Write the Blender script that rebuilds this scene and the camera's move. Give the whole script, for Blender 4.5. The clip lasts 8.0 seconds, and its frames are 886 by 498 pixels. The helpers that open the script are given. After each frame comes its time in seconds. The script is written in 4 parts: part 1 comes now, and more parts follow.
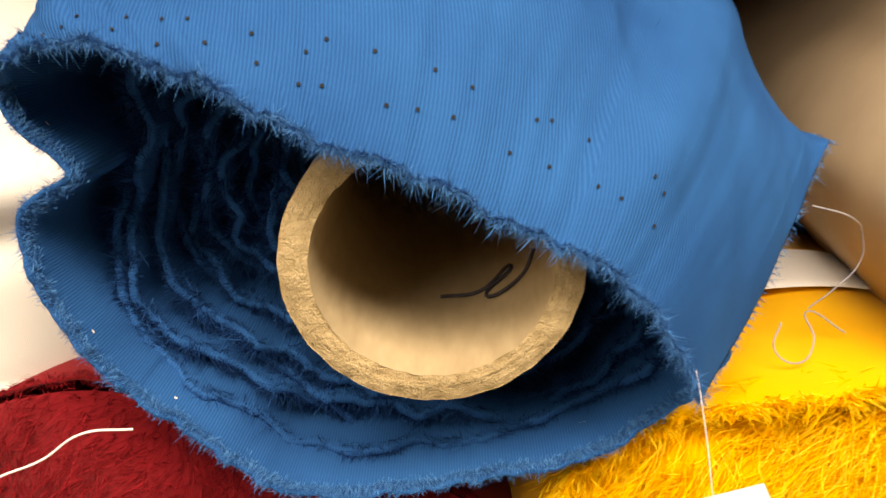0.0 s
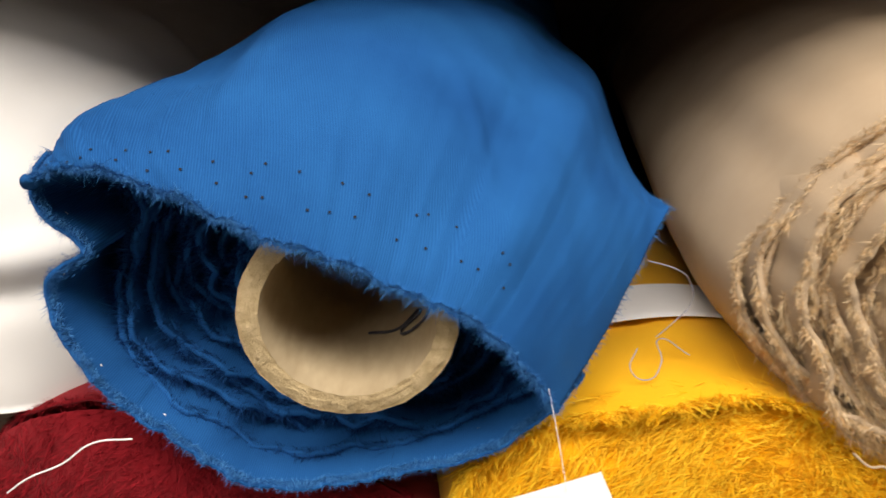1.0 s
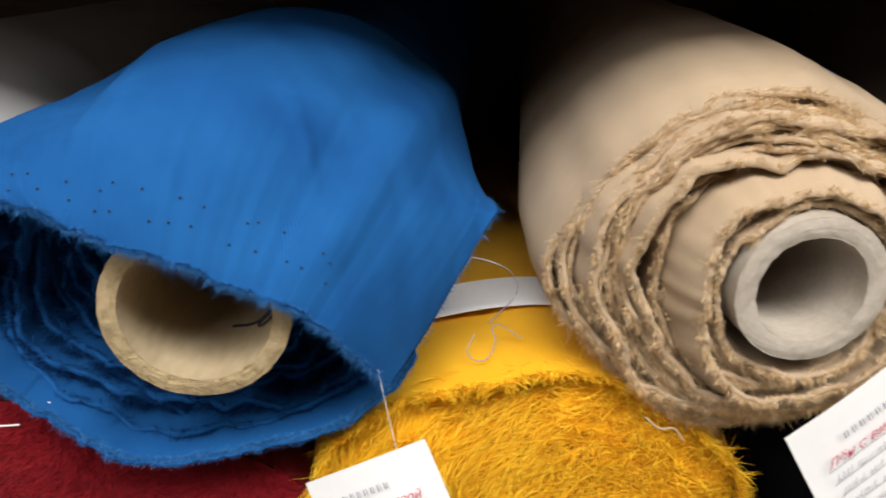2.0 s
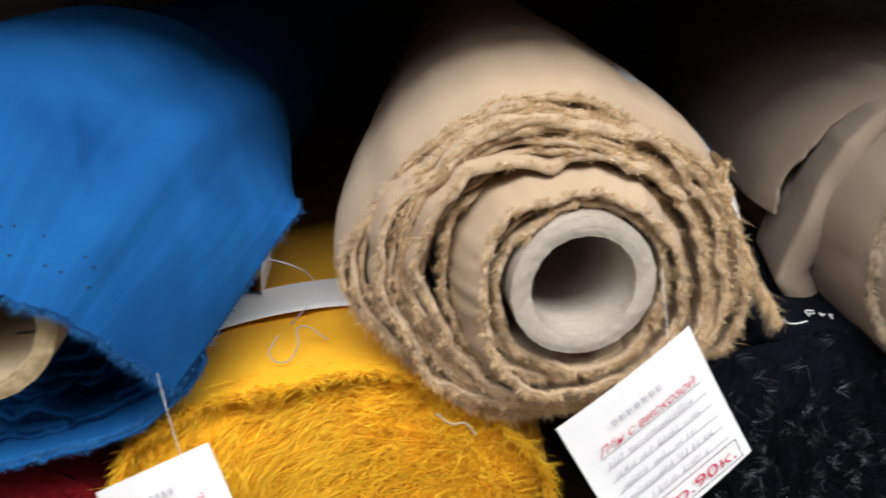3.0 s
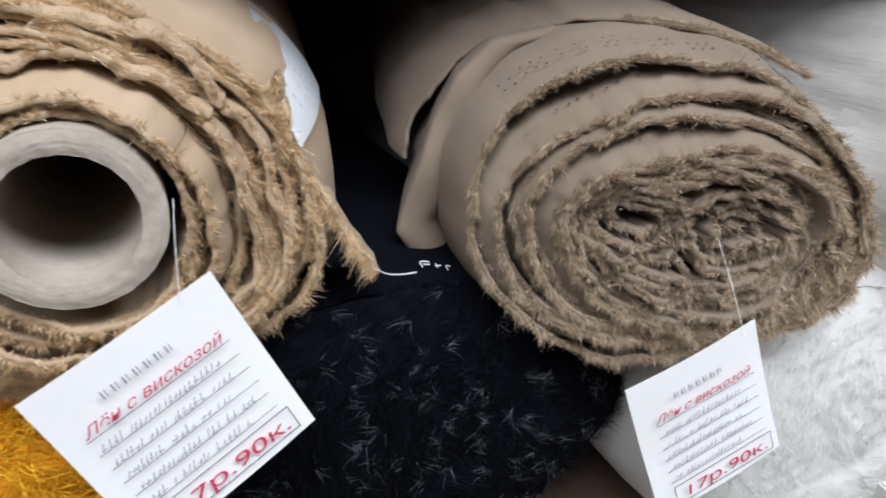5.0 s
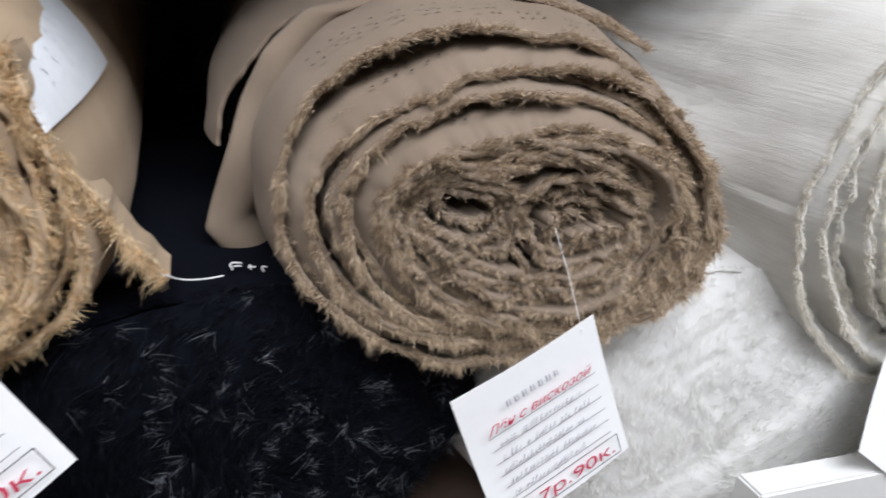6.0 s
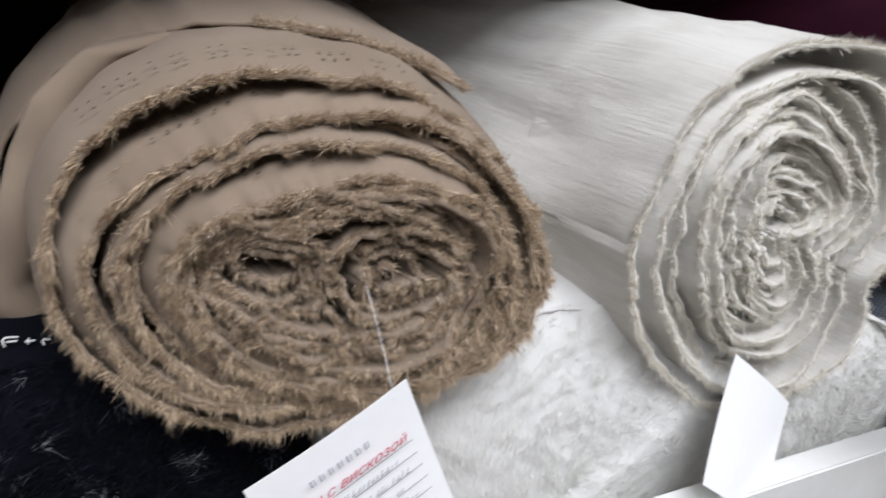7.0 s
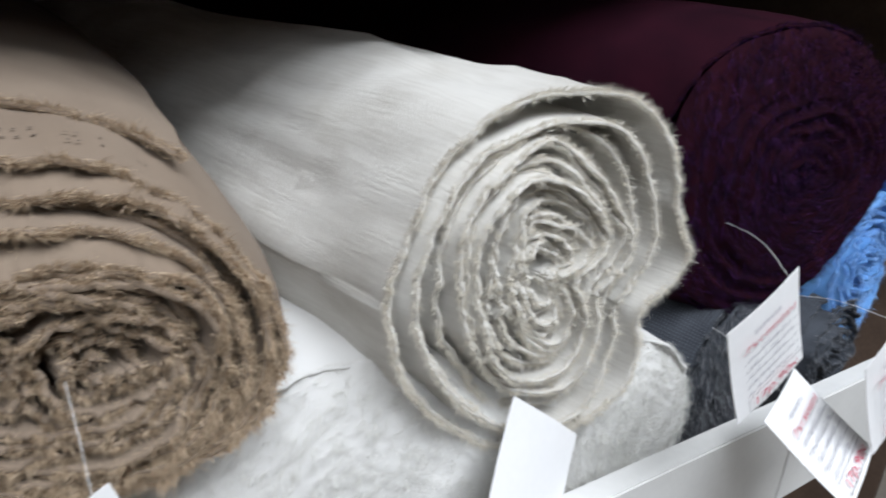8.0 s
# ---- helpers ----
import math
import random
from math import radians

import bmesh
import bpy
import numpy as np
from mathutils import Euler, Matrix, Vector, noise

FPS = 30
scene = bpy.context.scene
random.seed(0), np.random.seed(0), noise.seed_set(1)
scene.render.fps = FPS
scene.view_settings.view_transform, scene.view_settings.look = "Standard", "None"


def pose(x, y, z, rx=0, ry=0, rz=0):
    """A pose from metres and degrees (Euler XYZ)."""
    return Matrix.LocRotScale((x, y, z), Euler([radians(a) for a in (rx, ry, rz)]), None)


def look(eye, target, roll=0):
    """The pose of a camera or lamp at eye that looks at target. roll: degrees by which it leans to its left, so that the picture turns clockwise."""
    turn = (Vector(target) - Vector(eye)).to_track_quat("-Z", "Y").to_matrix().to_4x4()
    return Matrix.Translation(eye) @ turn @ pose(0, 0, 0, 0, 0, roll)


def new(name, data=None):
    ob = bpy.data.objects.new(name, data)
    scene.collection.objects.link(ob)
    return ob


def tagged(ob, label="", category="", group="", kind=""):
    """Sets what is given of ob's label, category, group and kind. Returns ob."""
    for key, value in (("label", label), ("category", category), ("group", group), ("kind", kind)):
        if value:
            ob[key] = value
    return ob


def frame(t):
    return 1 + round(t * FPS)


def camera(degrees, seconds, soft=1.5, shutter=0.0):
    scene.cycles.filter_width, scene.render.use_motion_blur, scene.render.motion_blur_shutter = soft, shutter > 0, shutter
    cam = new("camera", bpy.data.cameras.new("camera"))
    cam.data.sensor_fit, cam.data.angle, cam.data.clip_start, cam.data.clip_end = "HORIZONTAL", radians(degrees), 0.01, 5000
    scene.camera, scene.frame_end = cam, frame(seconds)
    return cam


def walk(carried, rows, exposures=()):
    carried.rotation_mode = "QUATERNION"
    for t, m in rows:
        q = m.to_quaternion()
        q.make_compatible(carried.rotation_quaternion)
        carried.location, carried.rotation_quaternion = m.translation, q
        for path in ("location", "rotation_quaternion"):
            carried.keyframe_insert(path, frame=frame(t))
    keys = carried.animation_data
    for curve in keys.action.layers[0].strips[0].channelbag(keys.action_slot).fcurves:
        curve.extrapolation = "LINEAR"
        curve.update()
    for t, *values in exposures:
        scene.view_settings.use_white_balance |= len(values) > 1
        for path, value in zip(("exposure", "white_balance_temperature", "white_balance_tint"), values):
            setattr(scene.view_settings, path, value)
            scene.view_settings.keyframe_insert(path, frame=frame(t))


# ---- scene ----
cam = camera(61.7, 8.0, soft=1.7, shutter=0.35)
METRES, EYE, TILT, LEAN, TURN = 0.40, 1.2, -22.0, 0.0, 0.0
ROWS = [
    (0.0, 0.0, 0.0, 0.0, 0.0, 0.0, 0.0),
    (0.5, 0.0185, -0.0627, 0.0142, -0.21, 0.34, 0.2),
    (1.0, 0.0526, -0.132, 0.0302, -0.4, 0.55, 0.78),
    (2.5, 0.2092, -0.2328, 0.0239, -5.05, 0.24, 2.48),
    (3.0, 0.2668, -0.2347, 0.0222, -8.38, 0.33, 2.74),
    (3.5, 0.3482, -0.236, 0.0217, -12.05, 0.67, 3.06),
    (4.0, 0.4174, -0.2182, 0.0044, -16.46, -0.03, 2.96),
    (5.5, 0.558, -0.1613, -0.0348, -24.92, -1.86, 3.7),
    (6.0, 0.6141, -0.1433, -0.0323, -28.8, -2.49, 4.72),
    (6.5, 0.6633, -0.1385, -0.0179, -32.1, -2.6, 5.71),
    (7.0, 0.7059, -0.1486, -0.0016, -35.8, -2.84, 6.62),
    (7.5, 0.7606, -0.1737, 0.0182, -39.98, -3.02, 8.28),
    (8.0, 0.8183, -0.2136, 0.0269, -44.69, -3.39, 9.45),
]
EXPOSURES = [(0.0, 0.60, 9300, 16), (0.5, 0.34, 7900, 15), (1.0, 0.16, 7000, 13), (2.5, 0.04, 6300, 11), (3.5, 0.10, 5800, 10), (4.0, 0.03, 5550, 9), (5.5, -0.08, 5750, 11), (7.0, -0.12, 5800, 12), (8.0, -0.16, 5700, 9)]
walk(cam, [(t, pose(0, 0, EYE, TILT, LEAN, TURN) @ pose(METRES * x, METRES * y, METRES * z, 90 + pitch, roll, yaw)) for t, x, y, z, yaw, pitch, roll in ROWS], EXPOSURES)

# ---- world, lights ----
world = bpy.data.worlds.new("world")
scene.world = world
world.use_nodes = True
world.node_tree.nodes["Background"].inputs[0].default_value = (1.0, 0.97, 0.93, 1)
world.node_tree.nodes["Background"].inputs[1].default_value = 0.07


def area(name, at, to, sx, sy, power, colour):
    d = bpy.data.lights.new(name, "AREA")
    d.shape, d.size, d.size_y, d.energy, d.color = "RECTANGLE", sx, sy, power, colour
    new(name, d).matrix_world = look(at, to)


area("ceiling_lamp", (0.3, -0.75, 2.55), (0.3, 0.15, 1.15), 1.8, 0.55, 50, (1.0, 0.965, 0.92))
# Unseen fill added from the left to brighten the bolts' sides.
area("added_left_fill", (-1.3, -1.5, 2.75), (0.4, 0.15, 1.1), 1.6, 0.6, 19, (1.0, 0.97, 0.93))


# ---- materials ----
def let_through(m, colour, share):
    """Thin cloth and loose fibres pass a share of the light on."""
    n, l = m.node_tree.nodes, m.node_tree.links
    t, mix = n.new("ShaderNodeBsdfTranslucent"), n.new("ShaderNodeMixShader")
    l.new(colour, t.inputs["Color"])
    mix.inputs[0].default_value = share
    l.new(n["Principled BSDF"].outputs[0], mix.inputs[1])
    l.new(t.outputs[0], mix.inputs[2])
    l.new(mix.outputs[0], n["Material Output"].inputs["Surface"])


def fabric(name, dark, light, weave=2000.0, rough=0.9, bump=0.2, slub=0.0, sheen=0.08, lines=False, across=False, thin=0.0):
    """Woven cloth: threads in two directions along the cloth, slubs, and soft uneven dye."""
    m = bpy.data.materials.new(name)
    m.use_nodes = True
    n, l = m.node_tree.nodes, m.node_tree.links
    b = n["Principled BSDF"]
    uv = n.new("ShaderNodeUVMap")
    geo = n.new("ShaderNodeTexCoord")
    big = n.new("ShaderNodeTexNoise")
    big.inputs["Scale"].default_value, big.inputs["Detail"].default_value = 28, 5
    l.new(geo.outputs["Object"], big.inputs["Vector"])
    stretch = n.new("ShaderNodeMapping")
    stretch.inputs["Scale"].default_value = (800, 38, 1) if across else (60, 1400, 1)
    l.new(uv.outputs[0], stretch.inputs[0])
    thread = n.new("ShaderNodeTexNoise")
    thread.inputs["Scale"].default_value, thread.inputs["Detail"].default_value = 1.0, 3
    l.new(stretch.outputs[0], thread.inputs["Vector"])
    waves = []
    for axis in ("X", "Y"):
        w = n.new("ShaderNodeTexWave")
        w.bands_direction = axis
        w.inputs["Scale"].default_value = weave / 20 * 6.28
        w.inputs["Distortion"].default_value = 1.2
        w.inputs["Detail"].default_value = 2
        w.inputs["Detail Scale"].default_value = 2
        l.new(uv.outputs[0], w.inputs["Vector"])
        waves.append(w)
    mul = n.new("ShaderNodeMath")
    mul.operation = "MULTIPLY"
    l.new(waves[0].outputs["Fac"], mul.inputs[0])
    if lines:
        mul.inputs[1].default_value = 1.0
    else:
        l.new(waves[1].outputs["Fac"], mul.inputs[1])
    add = n.new("ShaderNodeMath")
    add.operation = "MULTIPLY_ADD"
    l.new(thread.outputs["Fac"], add.inputs[0])
    add.inputs[1].default_value = 0.3 + slub
    l.new(mul.outputs[0], add.inputs[2])
    ramp = n.new("ShaderNodeMix")
    ramp.data_type = "RGBA"
    ramp.inputs[6].default_value, ramp.inputs[7].default_value = (*dark, 1), (*light, 1)
    fac = n.new("ShaderNodeMath")
    fac.operation = "MULTIPLY_ADD"
    l.new(add.outputs[0], fac.inputs[0])
    fac.inputs[1].default_value = 0.35
    l.new(big.outputs["Fac"], fac.inputs[2])
    clamp = n.new("ShaderNodeMapRange")
    clamp.inputs[1].default_value, clamp.inputs[2].default_value = 0.3, 1.05
    l.new(fac.outputs[0], clamp.inputs[0])
    l.new(clamp.outputs[0], ramp.inputs[0])
    l.new(ramp.outputs[2], b.inputs["Base Color"])
    bp = n.new("ShaderNodeBump")
    bp.inputs["Strength"].default_value, bp.inputs["Distance"].default_value = bump, 0.0004
    l.new(add.outputs[0], bp.inputs["Height"])
    l.new(bp.outputs[0], b.inputs["Normal"])
    b.inputs["Roughness"].default_value = rough
    b.inputs["Specular IOR Level"].default_value = 0.07
    b.inputs["Sheen Weight"].default_value = sheen
    b.inputs["Sheen Roughness"].default_value = 0.6
    if thin:
        let_through(m, ramp.outputs[2], thin)
    return m


def fibre(name, dark, light, rough=0.8, rare=1.0, thin=0.0):
    """Loose threads: each strand its own tone."""
    m = bpy.data.materials.new(name)
    m.use_nodes = True
    n, l = m.node_tree.nodes, m.node_tree.links
    b = n["Principled BSDF"]
    g = n.new("ShaderNodeNewGeometry")
    mix = n.new("ShaderNodeMix")
    mix.data_type = "RGBA"
    mix.inputs[6].default_value, mix.inputs[7].default_value = (*dark, 1), (*light, 1)
    few = n.new("ShaderNodeMath")
    few.operation = "POWER"
    few.inputs[1].default_value = rare
    l.new(g.outputs["Random Per Island"], few.inputs[0])
    l.new(few.outputs[0], mix.inputs[0])
    l.new(mix.outputs[2], b.inputs["Base Color"])
    b.inputs["Roughness"].default_value = rough
    b.inputs["Specular IOR Level"].default_value = 0.08
    if thin:
        let_through(m, mix.outputs[2], thin)
    return m


def plain(name, dark, light, scale=60.0, rough=0.6, bump=0.1, stretch=(1, 1, 1), spec=0.4):
    m = bpy.data.materials.new(name)
    m.use_nodes = True
    n, l = m.node_tree.nodes, m.node_tree.links
    b = n["Principled BSDF"]
    tc, mp = n.new("ShaderNodeTexCoord"), n.new("ShaderNodeMapping")
    mp.inputs["Scale"].default_value = stretch
    l.new(tc.outputs["Object"], mp.inputs[0])
    a, c = n.new("ShaderNodeTexNoise"), n.new("ShaderNodeTexNoise")
    a.inputs["Scale"].default_value, a.inputs["Detail"].default_value = scale, 6
    c.inputs["Scale"].default_value, c.inputs["Detail"].default_value = scale * 9, 4
    l.new(mp.outputs[0], a.inputs["Vector"])
    l.new(mp.outputs[0], c.inputs["Vector"])
    s = n.new("ShaderNodeMath")
    s.operation = "MULTIPLY_ADD"
    l.new(c.outputs["Fac"], s.inputs[0])
    s.inputs[1].default_value = 0.5
    l.new(a.outputs["Fac"], s.inputs[2])
    r = n.new("ShaderNodeMapRange")
    r.inputs[1].default_value, r.inputs[2].default_value = 0.45, 1.05
    l.new(s.outputs[0], r.inputs[0])
    mix = n.new("ShaderNodeMix")
    mix.data_type = "RGBA"
    mix.inputs[6].default_value, mix.inputs[7].default_value = (*dark, 1), (*light, 1)
    l.new(r.outputs[0], mix.inputs[0])
    l.new(mix.outputs[2], b.inputs["Base Color"])
    bp = n.new("ShaderNodeBump")
    bp.inputs["Strength"].default_value, bp.inputs["Distance"].default_value = bump, 0.0006
    l.new(s.outputs[0], bp.inputs["Height"])
    l.new(bp.outputs[0], b.inputs["Normal"])
    b.inputs["Roughness"].default_value = rough
    b.inputs["Specular IOR Level"].default_value = spec
    return m


BLUE = fabric("blue_cloth", (0.0055, 0.050, 0.185), (0.015, 0.113, 0.335), 1450, bump=0.35, lines=True, sheen=0.0)
# Threads darkened for the shade inside the wound end; BLUE_E edges stay paler.
BLUE_SHADE_F = fibre("shaded_blue_threads", (0.002, 0.018, 0.080), (0.020, 0.12, 0.36), 0.8, 1.7, thin=0.2)
BLUE_E = fibre("pale_blue_threads", (0.010, 0.075, 0.25), (0.06, 0.24, 0.55))
BEIGE = fabric("beige_linen", (0.41, 0.295, 0.185), (0.57, 0.44, 0.30), 2000, slub=0.1, thin=0.10)
BEIGE_F = fibre("beige_threads", (0.50, 0.31, 0.13), (0.97, 0.81, 0.55), thin=0.25)
TAUPE = fabric("taupe_linen", (0.205, 0.155, 0.112), (0.285, 0.226, 0.170), 2000, slub=0.1, thin=0.06)
TAUPE_F = fibre("taupe_threads", (0.24, 0.170, 0.105), (0.80, 0.65, 0.47), thin=0.25)
CREAM = fabric("cream_linen", (0.45, 0.42, 0.36), (0.76, 0.74, 0.69), 1600, slub=1.6, bump=0.6, across=True, thin=0.10)
CREAM_F = fibre("cream_threads", (0.70, 0.64, 0.53), (0.93, 0.91, 0.84), thin=0.3)
YELLOW = fabric("yellow_cloth", (0.72, 0.34, 0.008), (0.88, 0.48, 0.014), 2000)
YELLOW_F = fibre("yellow_threads", (0.90, 0.45, 0.008), (0.98, 0.72, 0.06), thin=0.12)
RED = fabric("red_cloth", (0.14, 0.004, 0.008), (0.26, 0.010, 0.016), 2000)
RED_F = fibre("red_threads", (0.10, 0.003, 0.006), (0.32, 0.014, 0.022))
BLACK = fabric("navy_black_cloth", (0.002, 0.0025, 0.005), (0.005, 0.006, 0.010), 2000, sheen=0.0)
BLACK_F = fibre("navy_black_threads", (0.001, 0.0015, 0.003), (0.018, 0.020, 0.028), 0.9, 5.0)
# Glints of light on the black pile, put into a pale thread colour.
GLINT_F = fibre("glint_threads", (0.02, 0.023, 0.03), (0.26, 0.275, 0.30), 0.8, 2.0)
WHITE = fabric("white_cloth", (0.68, 0.67, 0.645), (0.80, 0.795, 0.775), 2000)
WHITE_F = fibre("white_threads", (0.68, 0.67, 0.62), (0.86, 0.86, 0.83), thin=0.2)
PURPLE = fabric("maroon_cloth", (0.008, 0.0015, 0.005), (0.026, 0.004, 0.010), 2000, sheen=0.0)
PURPLE_F = fibre("purple_threads", (0.004, 0.0015, 0.007), (0.07, 0.02, 0.10), 0.8, 3.5)
GREY = fabric("dark_grey_cloth", (0.015, 0.017, 0.022), (0.10, 0.11, 0.13), 500)
GREY_F = fibre("grey_threads", (0.01, 0.012, 0.016), (0.40, 0.41, 0.44), 0.8, 2.5)
SKY = fabric("light_blue_cloth", (0.10, 0.26, 0.60), (0.25, 0.48, 0.85), 500)
SKY_F = fibre("light_blue_threads", (0.06, 0.18, 0.5), (0.4, 0.62, 0.95))
CARD = plain("cardboard", (0.34, 0.26, 0.155), (0.52, 0.42, 0.27), 40, 0.85, 0.5, (1, 0.3, 1), 0.15)
CARD_RIM = plain("cardboard_rim", (0.42, 0.31, 0.16), (0.66, 0.52, 0.31), 320, 0.95, 2.5, spec=0.1)
CARD_GREY = plain("grey_cardboard", (0.36, 0.31, 0.25), (0.50, 0.45, 0.38), 60, 0.85, 0.4, spec=0.15)
PAPER = plain("white_paper", (0.80, 0.80, 0.80), (0.86, 0.86, 0.86), 30, 0.6, 0.03)
FILM = plain("glossy_label_paper", (0.70, 0.73, 0.76), (0.82, 0.84, 0.86), 30, 0.25, 0.05)
INK = plain("black_ink", (0.02, 0.02, 0.03), (0.06, 0.06, 0.08), 200, 0.6, 0)
GREY_INK = plain("grey_ink", (0.20, 0.20, 0.25), (0.34, 0.34, 0.40), 300, 0.6, 0)
RED_INK = plain("red_ink", (0.42, 0.02, 0.06), (0.62, 0.06, 0.12), 200, 0.6, 0)
HOLE = plain("pinhole_shade", (0.006, 0.008, 0.012), (0.012, 0.014, 0.018), 100, 0.9, 0)
LAMINATE = plain("white_laminate", (0.70, 0.70, 0.68), (0.78, 0.78, 0.76), 25, 0.45, 0.03)
DARKWOOD = plain("dark_brown_board", (0.09, 0.06, 0.045), (0.16, 0.11, 0.08), 12, 0.6, 0.1, (0.3, 1, 1))
WALLPAINT = plain("wall_paint", (0.74, 0.72, 0.69), (0.80, 0.78, 0.75), 6, 0.8, 0.05)
FLOORING = plain("floor_covering", (0.40, 0.36, 0.31), (0.52, 0.47, 0.41), 5, 0.5, 0.05)

# ---- building helpers ----
TAU = 2 * math.pi
rng = np.random.default_rng(7)


def mesh_of(name, co, faces, uv=None, smooth=True):
    """A mesh from arrays: faces all quads, or (quads, triangles)."""
    me = bpy.data.meshes.new(name)
    co = np.asarray(co, np.float32)
    groups = [np.asarray(f, np.int32) for f in (faces if isinstance(faces, tuple) else (faces,))]
    groups = [g for g in groups if len(g)]
    loops = np.concatenate([g.ravel() for g in groups])
    sizes = np.concatenate([np.full(len(g), g.shape[1], np.int32) for g in groups])
    me.vertices.add(len(co))
    me.vertices.foreach_set("co", co.ravel())
    me.loops.add(len(loops))
    me.loops.foreach_set("vertex_index", loops)
    me.polygons.add(len(sizes))
    me.polygons.foreach_set("loop_start", np.concatenate(([0], np.cumsum(sizes)[:-1])).astype(np.int32))
    me.polygons.foreach_set("loop_total", sizes)
    me.polygons.foreach_set("use_smooth", np.full(len(sizes), smooth))
    if uv is not None:
        layer = me.uv_layers.new(name="UVMap")
        layer.data.foreach_set("uv", np.asarray(uv, np.float32)[loops].ravel())
    me.update(calc_edges=True)
    me.validate()
    return me


def put(name, me, material, parent=None, label="", kind=""):
    me.materials.append(material)
    ob = new(name, me)
    if parent is not None:
        ob.parent = parent
        ob.matrix_parent_inverse = parent.matrix_basis.inverted()
    return tagged(ob, label, kind=kind)


def part(name, bm, material, parent=None, label=""):
    me = bpy.data.meshes.new(name)
    bm.to_mesh(me)
    bm.free()
    return put(name, me, material, parent, label)


def base(name, at, label, category, group=""):
    ob = new(name)
    ob.matrix_basis = Matrix.Translation(at)
    ob.empty_display_size = 0.02
    return tagged(ob, label, category, group)


def wob(a, seed, octaves=4, grow=1.9):
    """A smooth wandering curve of about -1 to 1."""
    r = np.random.default_rng(seed)
    out, f, k = np.zeros_like(np.asarray(a, float)), 1.0, 1.0
    for _ in range(octaves):
        out = out + k * np.sin(f * np.asarray(a) * r.uniform(0.8, 1.25) + r.uniform(0, TAU))
        f *= grow
        k *= 0.62
    return out / 1.6


def even_radii(radii, th):
    """A smooth closed curve through radii given at even angles."""
    v, n = np.array(radii, float), len(radii)
    s = (np.asarray(th) % TAU) / TAU * n
    i = s.astype(int) % n
    f = s - np.floor(s)
    a, b, c, d = v[(i - 1) % n], v[i], v[(i + 1) % n], v[(i + 2) % n]
    return b + 0.5 * f * (c - a + f * (2 * a - 5 * b + 4 * c - d + f * (3 * (b - c) + d - a)))


def turn_of(cx, cz, *mm, grow=1.0, dents=()):
    """A turn of cloth about a centre, its radii in millimetres at even angles."""
    return (cx, cz, 0.001 * grow, 0.001 * grow, 0, [(0, mm, 0), *dents])


def ring_points(ring, th):
    """x and z round a ring: (cx, cz, rx, rz, turn, waves), angle 0 to the side, 90 degrees up.
    waves: (count, size, phase); a count below 0 is one dent of that many degrees, a count of 0 a row of even-spaced radii."""
    cx, cz, rx, rz, turn, waves = ring
    r = np.ones_like(th)
    for k, amp, ph in waves:
        if k == 0:
            r = r - 1 + even_radii(amp, th)
        elif k > 0:
            r = r + amp * np.cos(k * th - radians(ph))
        else:
            away = (th - radians(ph) + math.pi) % TAU - math.pi
            r = r + amp * np.exp(-(away / radians(k)) ** 2)
    a, b = rx * r * np.cos(th), rz * r * np.sin(th)
    c, s = math.cos(radians(turn)), math.sin(radians(turn))
    return cx + a * c - b * s, cz + a * s + b * c


def rings_at(rings, u, th):
    """Between rings, the first at u = 0 and the last at u = 1."""
    stack = [ring_points(r, th) for r in rings]
    xs, zs = np.array([p[0] for p in stack]), np.array([p[1] for p in stack])
    s = np.clip(u, 0, 1) * (len(rings) - 1)
    i = np.minimum(s.astype(int), len(rings) - 2)
    f, j = s - i, np.arange(len(th))
    return xs[i, j] * (1 - f) + xs[i + 1, j] * f, zs[i, j] * (1 - f) + zs[i + 1, j] * f


def normals(x, z):
    tx, tz = np.gradient(x), np.gradient(z)
    k = np.hypot(tx, tz) + 1e-9
    return tz / k, -tx / k, np.cumsum(k)


FRONT = (0.0, 0.0012, 0.004, 0.010, 0.022, 0.045, 0.08)
LONG = (0.0, 0.0012, 0.004, 0.010, 0.020, 0.035, 0.055, 0.08, 0.11, 0.15, 0.20, 0.27, 0.36, 0.5, 0.7)


